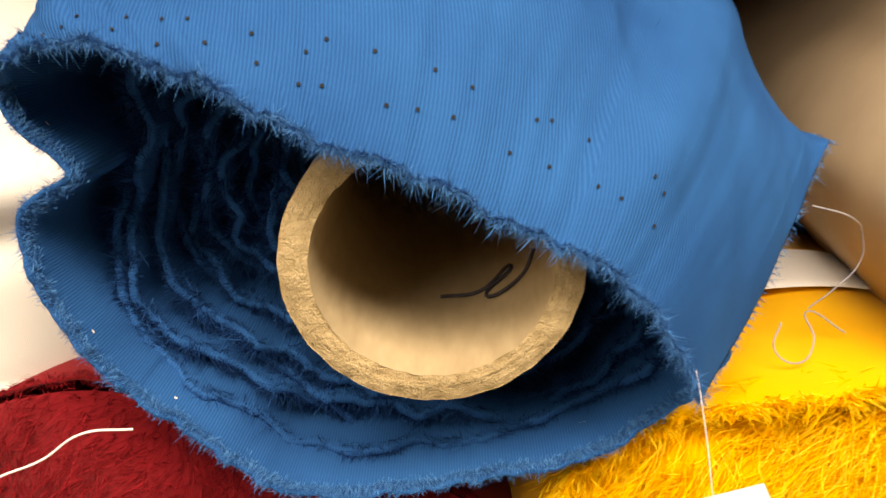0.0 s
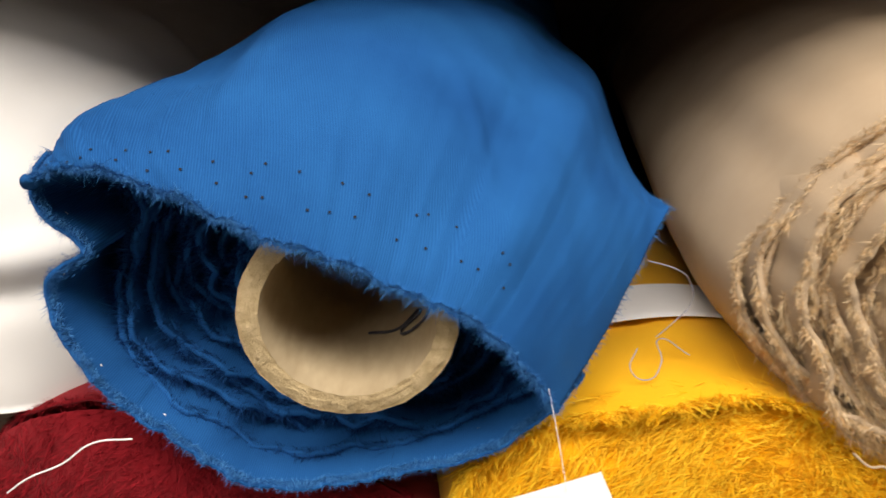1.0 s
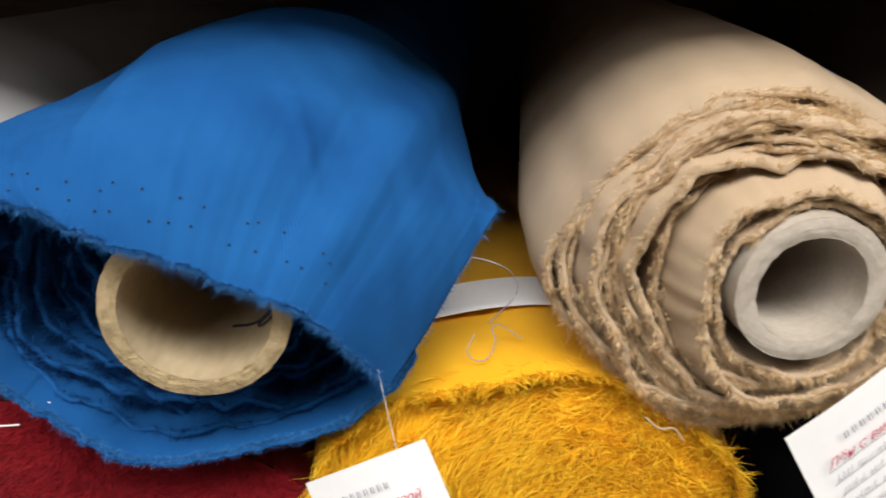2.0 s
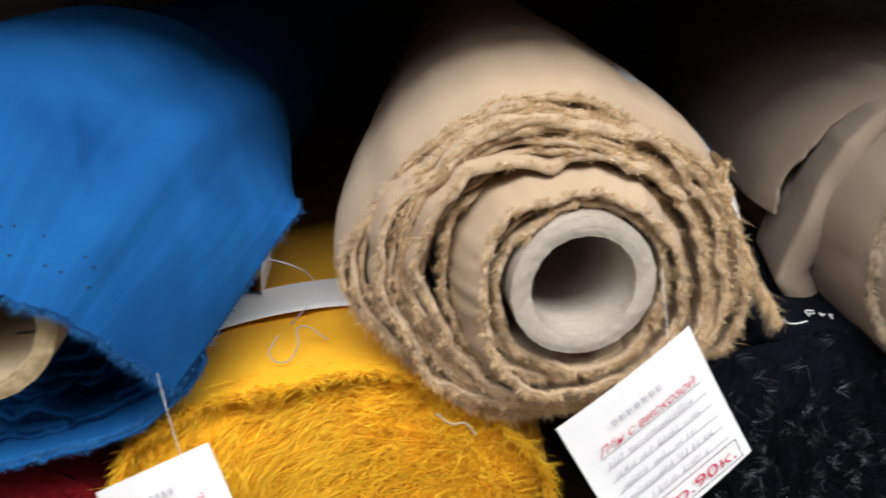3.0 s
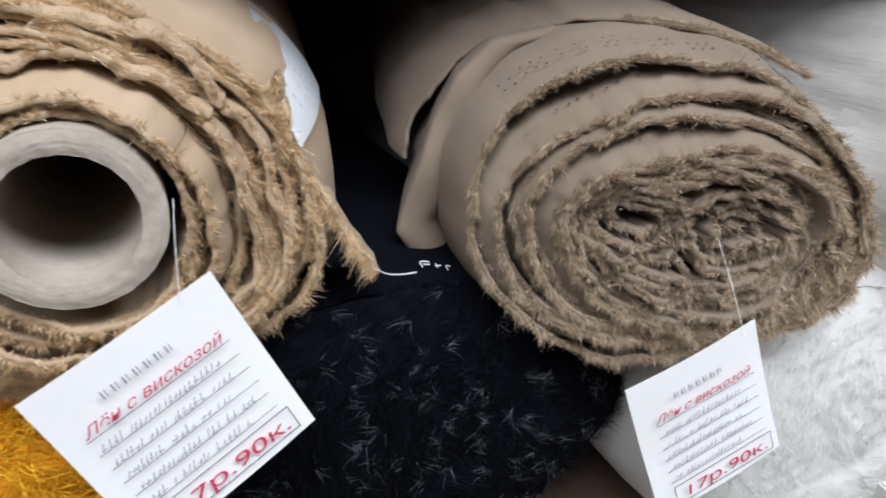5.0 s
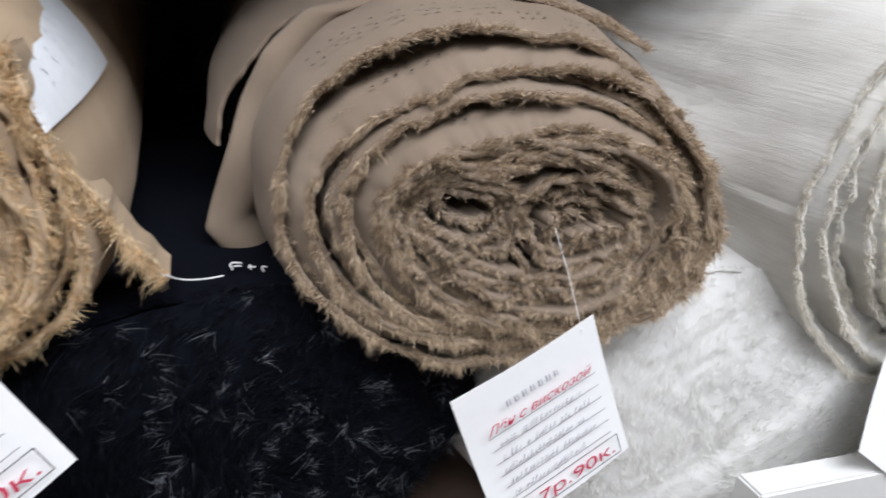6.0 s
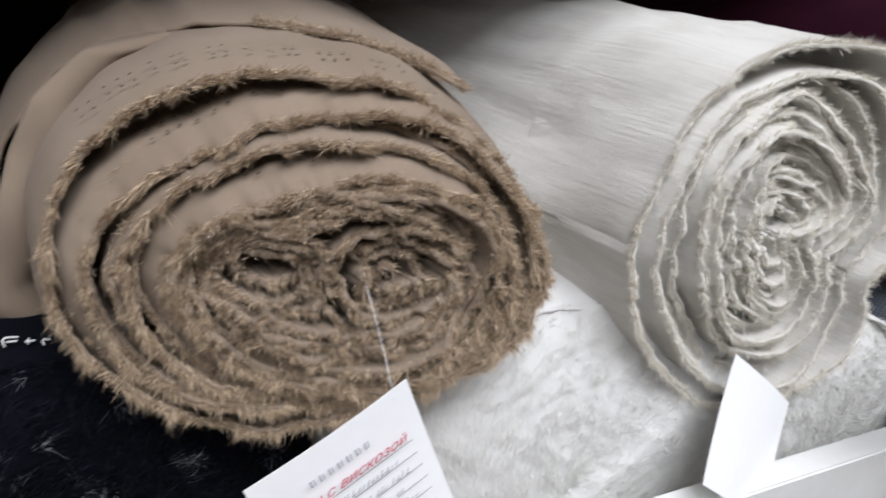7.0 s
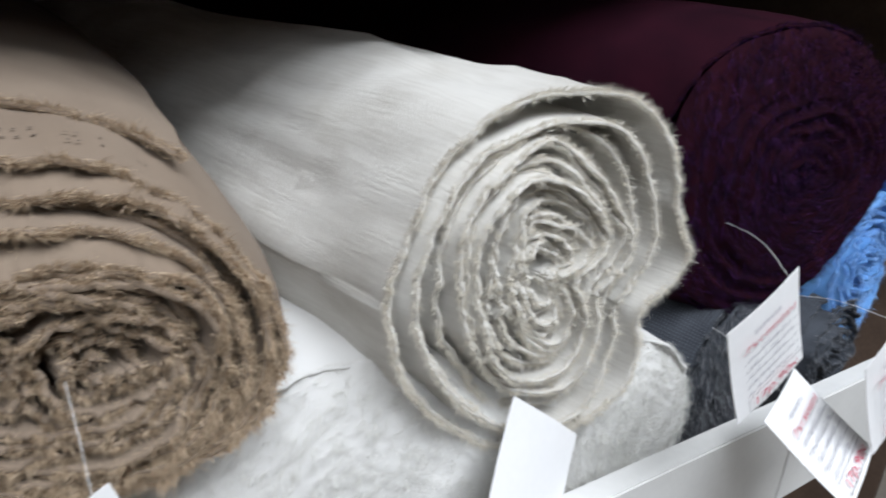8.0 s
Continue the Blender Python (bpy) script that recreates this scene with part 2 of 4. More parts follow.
def sheet(name, x, z, yf, depths, thick, material, parent, lean=(0, 0), wrinkle=0.0, seed=0, label="", flare=0.0, grow=0.0, over=0.03):
    """Cloth that stands on a path in x and z, its front edge at yf, running back by depths. Returns its front edge."""
    nx, nz, s = normals(x, z)
    gnx, gnz, ys = nx, nz, yf
    if grow:
        span = np.ones(31) / 31
        gnx, gnz, ys = (np.convolve(np.pad(v, 15, mode="edge"), span, "valid") for v in (nx, nz, yf))
    h = thick / 2
    prof = [(h, d) for d in reversed(depths)] + [(0.6 * h, -0.4 * h), (-0.6 * h, -0.4 * h)] + [(-h, d) for d in depths]
    n, m = len(x), len(prof)
    co, uv = np.zeros((n, m, 3)), np.zeros((n, m, 2))
    ang = np.arctan2(z - z.mean(), x - x.mean())
    for j, (o, d) in enumerate(prof):
        w = wrinkle * min(1.0, 0.25 + max(d, 0) / 0.05)
        o2 = o + w * (0.6 * wob(ang * 3 + 18 * d, seed + 1, 3) + 0.5 * wob(ang * 7 - 40 * d, seed + 2, 3)) + flare * max(0.0, 1 - d / 0.01)
        wide = grow * (1 - math.exp(-max(d, 0) / over))
        co[:, j, 0] = x + nx * o2 + gnx * wide + lean[0] * d
        co[:, j, 1] = ys + d + (yf - ys) * math.exp(-max(d, 0) / 0.002)
        co[:, j, 2] = z + nz * o2 + gnz * wide + lean[1] * d
        uv[:, j, 0], uv[:, j, 1] = s, d + (0.001 if o < 0 else 0)
    i = np.arange(n - 1)[:, None] * m + np.arange(m - 1)[None, :]
    faces = np.stack((i, i + 1, i + m + 1, i + m), -1).reshape(-1, 4)
    put(name, mesh_of(name, co.reshape(-1, 3), faces, uv.reshape(-1, 2)), material, parent, label)
    return x, z, yf, nx, nz


def strands(name, root, way, length, width, material, parent, curl=0.5, drop=0.3, seed=0, label="", kind="stuff"):
    """Thin tapering threads, two pieces each, that bend and sag."""
    r = np.random.default_rng(seed)
    n = len(root)
    way = way / (np.linalg.norm(way, axis=1, keepdims=True) + 1e-9)
    side = np.cross(way, r.normal(size=(n, 3)))
    side /= np.linalg.norm(side, axis=1, keepdims=True) + 1e-9
    bend = r.normal(size=(n, 3)) * curl + np.array((0, 0, -drop))
    co = np.zeros((n, 5, 3))
    for k, f in enumerate((0.0, 0.5)):
        c = root + length[:, None] * (f * way + f * f * bend)
        w = side * (width * (1 - 0.4 * f))[:, None]
        co[:, 2 * k], co[:, 2 * k + 1] = c - w, c + w
    co[:, 4] = root + length[:, None] * (way + bend)
    b = np.arange(n)[:, None] * 5
    quads, tris = b + np.array((0, 1, 3, 2)), b + np.array((2, 3, 4))
    return put(name, mesh_of(name, co.reshape(-1, 3), (quads, tris)), material, parent, label, kind)


def fray(edges, count, material, parent, long=0.004, width=0.00008, out=0.3, along=0.4, forward=1.0, curl=0.4, drop=0.3, seed=0, label="", inset=0.002, tuft=0.0016, spread=0.0009):
    """Frayed threads along the front edges of sheets, gathered in small uneven tufts."""
    r = np.random.default_rng(seed + 50)
    x, z, yf, nx, nz = (np.concatenate([e[k] for e in edges]) for k in range(5))
    s = np.cumsum(np.concatenate(([0], np.minimum(np.hypot(np.diff(x), np.diff(z)), 0.004))))
    bunches = max(8, int(s[-1] / tuft))
    mid = (np.arange(bunches) + 0.8 * r.random(bunches)) / bunches * s[-1]
    lean_n, lean_t, size = r.normal(size=bunches), r.normal(size=bunches), 0.6 + 0.6 * r.random(bunches)
    k = r.integers(0, bunches, count)
    g = r.normal(size=(count, 5))
    at = np.clip(mid[k] + g[:, 3] * tuft * 0.8, 0, s[-1] * 0.9999)
    i = np.clip(np.searchsorted(s, at), 1, len(x) - 1)
    f = np.clip((at - s[i - 1]) / (s[i] - s[i - 1] + 1e-9), 0, 1)
    near = np.hypot(x[i] - x[i - 1], z[i] - z[i - 1]) < 0.0039
    f = np.where(near, f, 0)
    px, pz, py = (v[i - 1] * (1 - f) + v[i] * f for v in (x, z, yf))
    off = spread * g[:, 0]
    root = np.stack((px + nx[i] * off, py + inset * r.random(count), pz + nz[i] * off), 1)
    wander = wob(at * 260, seed + 2, 3)
    o = out * (0.28 * g[:, 1] + 0.65 + 0.35 * lean_n[k] + 0.35 * wob(at * 190, seed + 3, 3))
    a = along * (0.25 * g[:, 2] + 0.45 * lean_t[k] + 0.8 * wander - 0.35 * (at - mid[k]) / tuft)
    way = np.stack((nx[i] * o - nz[i] * a, -forward * (0.5 + 0.4 * r.random(count)), nz[i] * o + nx[i] * a), 1)
    length = long * (0.3 + 0.7 * r.random(count)) * size[k]
    stray = r.random(count) < 0.03
    length = np.where(stray, length * 1.7, length)
    return strands("frayed_threads", root, way, length, width * (0.7 + 0.8 * r.random(count)), material, parent, curl * 0.55, drop, seed, label)


def tube(at, outer, inner, depth, wall, rim, parent, seed=0, worn=0.0004):
    """A cardboard core, its cut end worn and layered."""
    cx, y0, cz = at
    th = np.linspace(0, TAU, 121)[:-1]
    tube_ob = None
    rows = []
    for f in np.linspace(0, 1, 17):
        k = int(round(f * 16))
        rad = outer + (inner - outer) * f
        jag = 0.0003 * wob(th * 3 + f, seed, 3, 2.2) + 0.00010 * wob(th * 23, seed + 20 + k, 3) + worn * (k % 2) * (0.6 + 0.5 * wob(th * 2.3, seed + 60 + k, 4))
        rough = 0.00013 * wob(th * 19, seed + 40, 3) * (1 if f in (0.0, 1.0) else 0.3)
        rows.append((rad + rough, y0 + jag - 0.0006 * math.sin(math.pi * f)))
    m = len(rows)
    co = np.stack([np.stack((cx + r * np.cos(th), y, cz + r * np.sin(th)), 1) for r, y in rows], 1).reshape(-1, 3)
    i, k = np.arange(120), np.arange(m - 1)
    a, b = i[:, None] * m + k, ((i + 1) % 120)[:, None] * m + k
    me = mesh_of("cut_end", co, np.stack((a, b, b + 1, a + 1), -1).reshape(-1, 4))
    sides = []
    for r0, ring in ((outer, rows[0]), (inner, rows[-1])):
        for d in (None, 0.004, 0.02, 0.08, depth):
            y = ring[1] if d is None else np.full_like(th, y0 + d)
            rad = ring[0] if d is None else r0
            sides.append(np.stack((cx + rad * np.cos(th), y, cz + rad * np.sin(th)), 1))
    co = np.concatenate(sides)
    faces = []
    for j in (0, 1, 2, 3, 5, 6, 7, 8):
        a, b = j * 120 + i, j * 120 + (i + 1) % 120
        faces.append(np.stack((a, a + 120, b + 120, b), 1))
    core = put("core_tube", mesh_of("core_tube", co, np.concatenate(faces)), wall, parent, "hollow cardboard core tube")
    put("cut_end", me, rim, core, "worn layered cut end of cardboard")
    return core


def spiral(rings, turns, u0=0.0, u1=1.0, per=150, ripple=0.0, seed=0, crinkle=0.9, twist=0.0):
    th = np.linspace(0, TAU * turns, int(per * turns)) + twist
    u = u0 + (u1 - u0) * np.linspace(0, 1, len(th))
    x, z = rings_at(rings, u, th)
    nx, nz, s = normals(x, z)
    o = ripple * (0.7 * wob(th * 2.3 + 1.7 * np.floor(th / TAU), seed, 3) + 0.5 * wob(th * 6.1, seed + 1, 3) + crinkle * wob(th * 11.3, seed + 2, 2) * np.clip(0.3 + wob(th * 1.1, seed + 3, 3), 0, 1))
    return x + nx * o, z + nz * o, th, u


def loop(ring, start=0.0, stop=360.0, n=260, ripple=0.0, seed=0):
    th = np.linspace(radians(start), radians(stop), n)
    x, z = ring_points(ring, th)
    nx, nz, s = normals(x, z)
    o = ripple * wob(th * 3.1, seed, 4)
    return x + nx * o, z + nz * o, th


def marks(x, z, yf, depth, every, size, material, parent, name="pinholes", label="", seed=0, lift=0.0007):
    """A row of little pinholes on a sheet, at a depth behind its front edge."""
    r = np.random.default_rng(seed)
    nx, nz, s = normals(x, z)
    at = np.arange(s[0] + every, s[-1], every)
    at = at + r.normal(size=len(at)) * every * 0.18
    i = np.clip(np.searchsorted(s, at), 1, len(s) - 2)
    co, d = [], depth + r.normal(size=len(i)) * 0.0006
    t = np.stack((-nz[i], np.zeros(len(i)), nx[i]), 1)
    c = np.stack((x[i] + nx[i] * lift, yf[i] + d, z[i] + nz[i] * lift), 1)
    y = np.array((0, 1.0, 0))
    for k in range(6):
        a = k * TAU / 6
        co.append(c + t * (size * math.cos(a)) + y * (0.7 * size * math.sin(a)))
    co = np.stack(co, 1).reshape(-1, 3)
    b = np.arange(len(i))[:, None] * 6
    faces = np.concatenate((b + np.array((0, 1, 2, 3)), b + np.array((0, 3, 4, 5))))
    return put(name, mesh_of(name, co, faces), material, parent, label, "stuff")


def box(name, size, material, m, parent=None, label="", bevel=0.001):
    bm = bmesh.new()
    bmesh.ops.create_cube(bm, size=1, matrix=m @ Matrix.Diagonal((*size, 1)))
    bmesh.ops.bevel(bm, geom=bm.edges[:], offset=bevel, segments=2, affect="EDGES")
    return part(name, bm, material, parent, label)


def thread(name, pts, radius, material, parent=None, label=""):
    """A thin round thread through some points, as a mesh."""
    c = bpy.data.curves.new(name, "CURVE")
    c.dimensions, c.bevel_depth, c.bevel_resolution, c.resolution_u = "3D", radius, 1, 8
    sp = c.splines.new("BEZIER")
    sp.bezier_points.add(len(pts) - 1)
    for bp, p in zip(sp.bezier_points, pts):
        bp.co = p
        bp.handle_left_type = bp.handle_right_type = "AUTO"
    tmp = bpy.data.objects.new(name, c)
    me = bpy.data.meshes.new_from_object(tmp)
    bpy.data.objects.remove(tmp)
    bpy.data.curves.remove(c)
    me.materials.clear()
    return put(name, me, material, parent, label)


def drape(name, back, hump, front, fold, material, parent, label="", m=90, thick=0.0012, crease=None):
    """Cloth that runs from a line at its back over a hump to its hanging front edge. Returns its points and normals."""
    n = len(back)
    us, vs = np.linspace(0, 1, n), np.linspace(0, 1, m)
    V = vs[None, :, None]
    co = (1 - V) ** 2 * back[:, None] + 2 * V * (1 - V) * hump[:, None] + V ** 2 * front[:, None]
    if crease is not None:
        mid = 0.25 * back + 0.5 * hump + 0.25 * front
        bent = np.where(V < 0.5, back[:, None] + (mid - back)[:, None] * 2 * V, mid[:, None] + (front - mid)[:, None] * (2 * V - 1))
        co = co + (bent - co) * crease[:, None, None]
    U2, V2 = np.meshgrid(us, vs, indexing="ij")
    gx, gy = np.gradient(co, axis=0), np.gradient(co, axis=1)
    nn = np.cross(gy, gx)
    nn /= np.linalg.norm(nn, axis=2, keepdims=True) + 1e-9
    nn *= np.sign(nn[:, :, 2].mean())
    co = co + nn * (fold(U2, V2) * np.clip((1 - V2) * 6, 0.2, 1))[:, :, None]
    both = np.concatenate((co.reshape(-1, 3), (co - nn * thick).reshape(-1, 3)))
    su = np.cumsum(np.linalg.norm(gx, axis=2), axis=0)
    sv = np.cumsum(np.linalg.norm(gy, axis=2), axis=1)
    uv = np.stack((su, sv), -1).reshape(-1, 2)
    i = np.arange(n - 1)[:, None] * m + np.arange(m - 1)[None, :]
    f = np.stack((i, i + 1, i + m + 1, i + m), -1).reshape(-1, 4)
    k = n * m
    faces = [f, f[:, ::-1] + k]
    for e, g in ((np.arange(n - 1) * m + m - 1, m), ((n - 1) * m + np.arange(m - 1), 1), (np.arange(m - 1), 1)):
        faces.append(np.stack((e, e + g, e + g + k, e + k), 1))
    put(name, mesh_of(name, both, np.concatenate(faces), np.concatenate((uv, uv))), material, parent, label)
    return co, nn, gx


# ---- the shop round the shelf ----
def structure(name, size, at, material, label):
    ob = box(name, size, material, pose(*at), bevel=0.002)
    return tagged(ob, label, name.split("_")[0], kind="structure")


structure("floor", (8, 6, 0.1), (0.4, -1.0, -0.05), FLOORING, "plain dull brown shop floor")
structure("ceiling", (8, 6, 0.1), (0.4, -1.0, 3.05), WALLPAINT, "plain pale painted ceiling")
structure("wall_back", (8, 0.1, 3), (0.4, 1.95, 1.5), WALLPAINT, "plain pale wall behind the shelf")
structure("wall_front", (8, 0.1, 3), (0.4, -3.95, 1.5), WALLPAINT, "plain pale wall across the shop")
structure("wall_west", (0.1, 5.8, 3), (-3.55, -1.0, 1.5), WALLPAINT, "plain pale side wall")
structure("wall_east", (0.1, 5.8, 3), (4.35, -1.0, 1.5), WALLPAINT, "plain pale side wall")

SHELF = base("shelf_unit", (0.4, 0.6, 0.0), "dark brown shelf unit filled with cloth bolts", "shelf")
box("shelf_board", (3.4, 0.95, 0.03), DARKWOOD, pose(0.4, 0.625, 0.945), SHELF)
box("upper_board", (3.4, 1.005, 0.03), DARKWOOD, pose(0.4, 0.6075, 1.350), SHELF)
box("back_panel", (3.4, 0.02, 1.35), DARKWOOD, pose(0.4, 1.12, 0.675), SHELF)
box("side_panel", (0.03, 0.95, 1.34), DARKWOOD, pose(-1.32, 0.625, 0.67), SHELF)
box("side_panel", (0.03, 0.95, 1.34), DARKWOOD, pose(2.12, 0.625, 0.67), SHELF)


# ---- blue bolt ----
def blue_bolt():
    b = base("fabric_bolt", (-0.005, 0.15, 1.08), "blue cotton bolt on a cardboard tube, loose flap over its end", "fabric bolt", "bolts on the shelf")
    core = tube((-0.002, 0.124, 1.146), 0.0282, 0.0226, 0.45, CARD, CARD_RIM, b, 3)
    thread("pen_scribble", [(-0.0005, 0.1585, 1.1238), (0.0087, 0.1560, 1.1265), (0.0157, 0.1567, 1.1326), (0.0098, 0.1530, 1.1272), (0.0172, 0.1467, 1.1349), (0.0195, 0.1475, 1.1405)], 0.00045, INK, core, "dark pen scribble inside the tube")
    wrap = (72, 70, 66, 62, 60, 64, 74, 83, 79, 75, 66, 65.5, 60, 61.5, 70, 73)
    outer = turn_of(-0.006, 1.146, *wrap, dents=[(-6, -15, 169)])
    near = turn_of(-0.006, 1.146, *wrap, grow=0.965, dents=[(-20, -10, 168), (-60, -13, 72)])
    mid = (-0.005, 1.146, 0.050, 0.042, -4, [(3, 0.06, 160), (4, 0.05, 60), (7, 0.03, 10)])
    inner = (-0.002, 1.146, 0.0300, 0.0300, 0, [])
    x, z, th, u = spiral([inner, mid, near], 13, 0.02, 1.0, ripple=0.0026, seed=11)
    yf = 0.166 + 0.008 * np.sin(u * 3.1) + 0.007 * wob(th * 1.3, 4, 4) + 0.0016 * wob(th * 17, 6, 3) - 0.022 * (u - 0.5) - 0.004 * np.clip(-np.sin(th), 0, 1)
    e1 = sheet("wound_cloth", x, z, yf, FRONT, 0.0020, BLUE, b, wrinkle=0.0014, seed=10)
    x, z, th = loop(outer, 152, 338, 340, 0.0010, 21)
    yf = 0.139 + 0.003 * np.cos(th * 2 + 1) + 0.0014 * wob(th * 6, 8, 4) + 0.0005 * wob(th * 40, 9, 3)
    e2 = sheet("outer_wrap", x, z, yf, LONG, 0.0012, BLUE, b, (0.03, 0), 0.001, 30, flare=0.001, grow=-0.004)
    marks(x[:120], z[:120], yf[:120], 0.006, 0.011, 0.0005, PAPER, b, "pinholes", "pale pinholes along the selvedge", 5, -0.0009)
    big = (0.010, 1.158, 0.0690, 0.055, -6, [(3, 0.02, 200), (6, 0.010, 80)])
    x, z, th = loop(big, -60, 240, 260, 0.001, 25)
    sheet("outer_cloth", x, z, 0.235 + 0.01 * wob(th * 2, 3), LONG[:2] + LONG[4:], 0.0015, BLUE, b, (0.13, 0.02), 0.0016, 33)
    s = np.linspace(0, 1, 40)
    sheet("paper_label", 0.0835 - 0.008 * s - 0.002 * np.sin(3 * s), 1.146 - 0.040 * s, 0.206 + 0.012 * s, (0, 0.004, 0.012, 0.024, 0.034), 0.0004, PAPER, b, (0.05, 0), label="white paper label tucked beside the cloth")
    # the loose end, laid over the top and hanging across the tube
    us = np.linspace(0, 1, 200)
    n, m = 200, 90
    bx, bz = ring_points((0.013, 1.162, 0.0775, 0.0615, -6, [(3, 0.02, 200)]), np.radians(192 - 205 * us))
    back = np.stack((bx, np.full(n, 0.262) + 0.006 * np.sin(us * 9), bz), 1)
    ku = [0, 0.12, 0.30, 0.5, 0.68, 0.84, 0.93, 1.0]
    front = np.stack([np.interp(us, ku, c) for c in (
        [-0.082, -0.059, -0.031, -0.004, 0.024, 0.040, 0.048, 0.054],
        [0.137, 0.123, 0.117, 0.116, 0.117, 0.120, 0.126, 0.132],
        [1.180, 1.1880, 1.177, 1.1655, 1.1525, 1.138, 1.125, 1.112])], 1)
    for _ in range(12):
        front[1:-1] = 0.5 * front[1:-1] + 0.25 * (front[:-2] + front[2:])
    front[:, 2] += 0.0012 * wob(us * 30, 3, 4) + 0.0005 * wob(us * 140, 5, 3)
    tx, tz = ring_points((0.000, 1.160, 0.093, 0.060, -8, []), np.radians(178 - 172 * us))
    hump = np.stack((tx, 0.132 + 0.02 * us ** 2, tz), 1)
    corner = np.array((0.0945, 0.178, 1.157))
    pull = np.clip((us - 0.8) / 0.2, 0, 1)[:, None] ** 1.5
    hump = hump * (1 - pull) + pull * (2 * corner - 0.5 * (back[-1] + front[-1]))

    def fold(U, V):
        o = 0.004 * np.exp(-((U - 0.13) / 0.06) ** 2 - ((V - 0.60) / 0.25) ** 2) - 0.007 * np.exp(-((U - 0.27) / 0.06) ** 2 - ((V - 0.42) / 0.22) ** 2)
        o += 0.0022 * np.exp(-((U - 0.80 + 0.10 * V) / 0.045) ** 2) - 0.0024 * np.exp(-((U - 0.70 + 0.06 * V) / 0.05) ** 2)
        o += 0.0010 * np.exp(-((U - 0.62 - 0.35 * (V - 0.6)) / 0.012) ** 2) * np.exp(-((V - 0.62) / 0.12) ** 2)
        return o + 0.0007 * wob(U * 9 + V * 5, 44, 3) + 0.0004 * wob(U * 22 - V * 14, 45, 3)

    co, nn, gx = drape("loose_flap", back, hump, front, fold, BLUE, b, "loose blue cloth end with a frayed edge", m, crease=0.75 * np.clip((us - 0.78) / 0.22, 0, 1) ** 1.5)
    # frayed edge of the flap
    r = np.random.default_rng(4)
    c = 26000
    q = r.random(c) * (n - 1.001)
    qi = q.astype(int)
    fr = (q - qi)[:, None]
    root = co[qi, -1] * (1 - fr) + co[qi + 1, -1] * fr
    edge = co[qi, -1] - co[qi, -4]
    edge /= np.linalg.norm(edge, axis=1, keepdims=True)
    clump = r.normal(size=(400, 3))[(q * 2).astype(int)]
    way = edge + clump * 0.4 + r.normal(size=(c, 3)) * 0.3 + np.array((0, -0.35, 0.25))
    strands("frayed_threads", root, way, (0.0005 + 0.0013 * r.random(c) ** 2) * (1 + 0.3 * wob(q * 0.8, 9, 3)), 0.00006 * (0.7 + r.random(c)), BLUE_E, b, 0.9, -0.1, 5, "pale blue frayed edge")
    c = 700
    q = r.integers(30, m - 1, c)
    root = co[-1, q]
    strands("frayed_threads", root, np.array((0.8, -0.3, -0.4)) + r.normal(size=(c, 3)) * 0.4, 0.0005 + 0.0016 * r.random(c) ** 2, np.full(c, 0.00007), BLUE_E, b, 0.5, 0.2, 6)
    # pinholes in two broken rows behind the edge
    dots = []
    for row, back_off in ((0, 9), (1, 14)):
        for q in np.linspace(12, 150, 17):
            q = int(q + r.normal() * 2)
            p, nrm = co[q, m - back_off + int(r.normal() * 1.2)], nn[q, m - back_off]
            t1 = gx[q, m - back_off] / np.linalg.norm(gx[q, m - back_off])
            t2 = np.cross(nrm, t1)
            dots.append([p + nrm * 0.0003 + 0.0004 * (t1 * math.cos(a) + t2 * math.sin(a)) for a in np.arange(6) * TAU / 6])
    dots = np.array(dots).reshape(-1, 3)
    k = np.arange(len(dots) // 6)[:, None] * 6
    put("pinholes", mesh_of("pinholes", dots, np.concatenate((k + np.array((0, 1, 2, 3)), k + np.array((0, 3, 4, 5))))), HOLE, b, "dark pinholes along the selvedge", "stuff")
    # The wound end's shade is put into the colour of these threads.
    fray([e1], 130000, BLUE_SHADE_F, b, 0.0048, 0.00010, 1.0, 1.2, 0.6, 0.9, 0.1, 12, "blue frayed thread ends, darkened for the shade inside")
    fray([e2], 20000, BLUE_E, b, 0.0020, 0.00006, 0.6, 0.5, 0.8, 0.5, 0.0, 13)
    return b


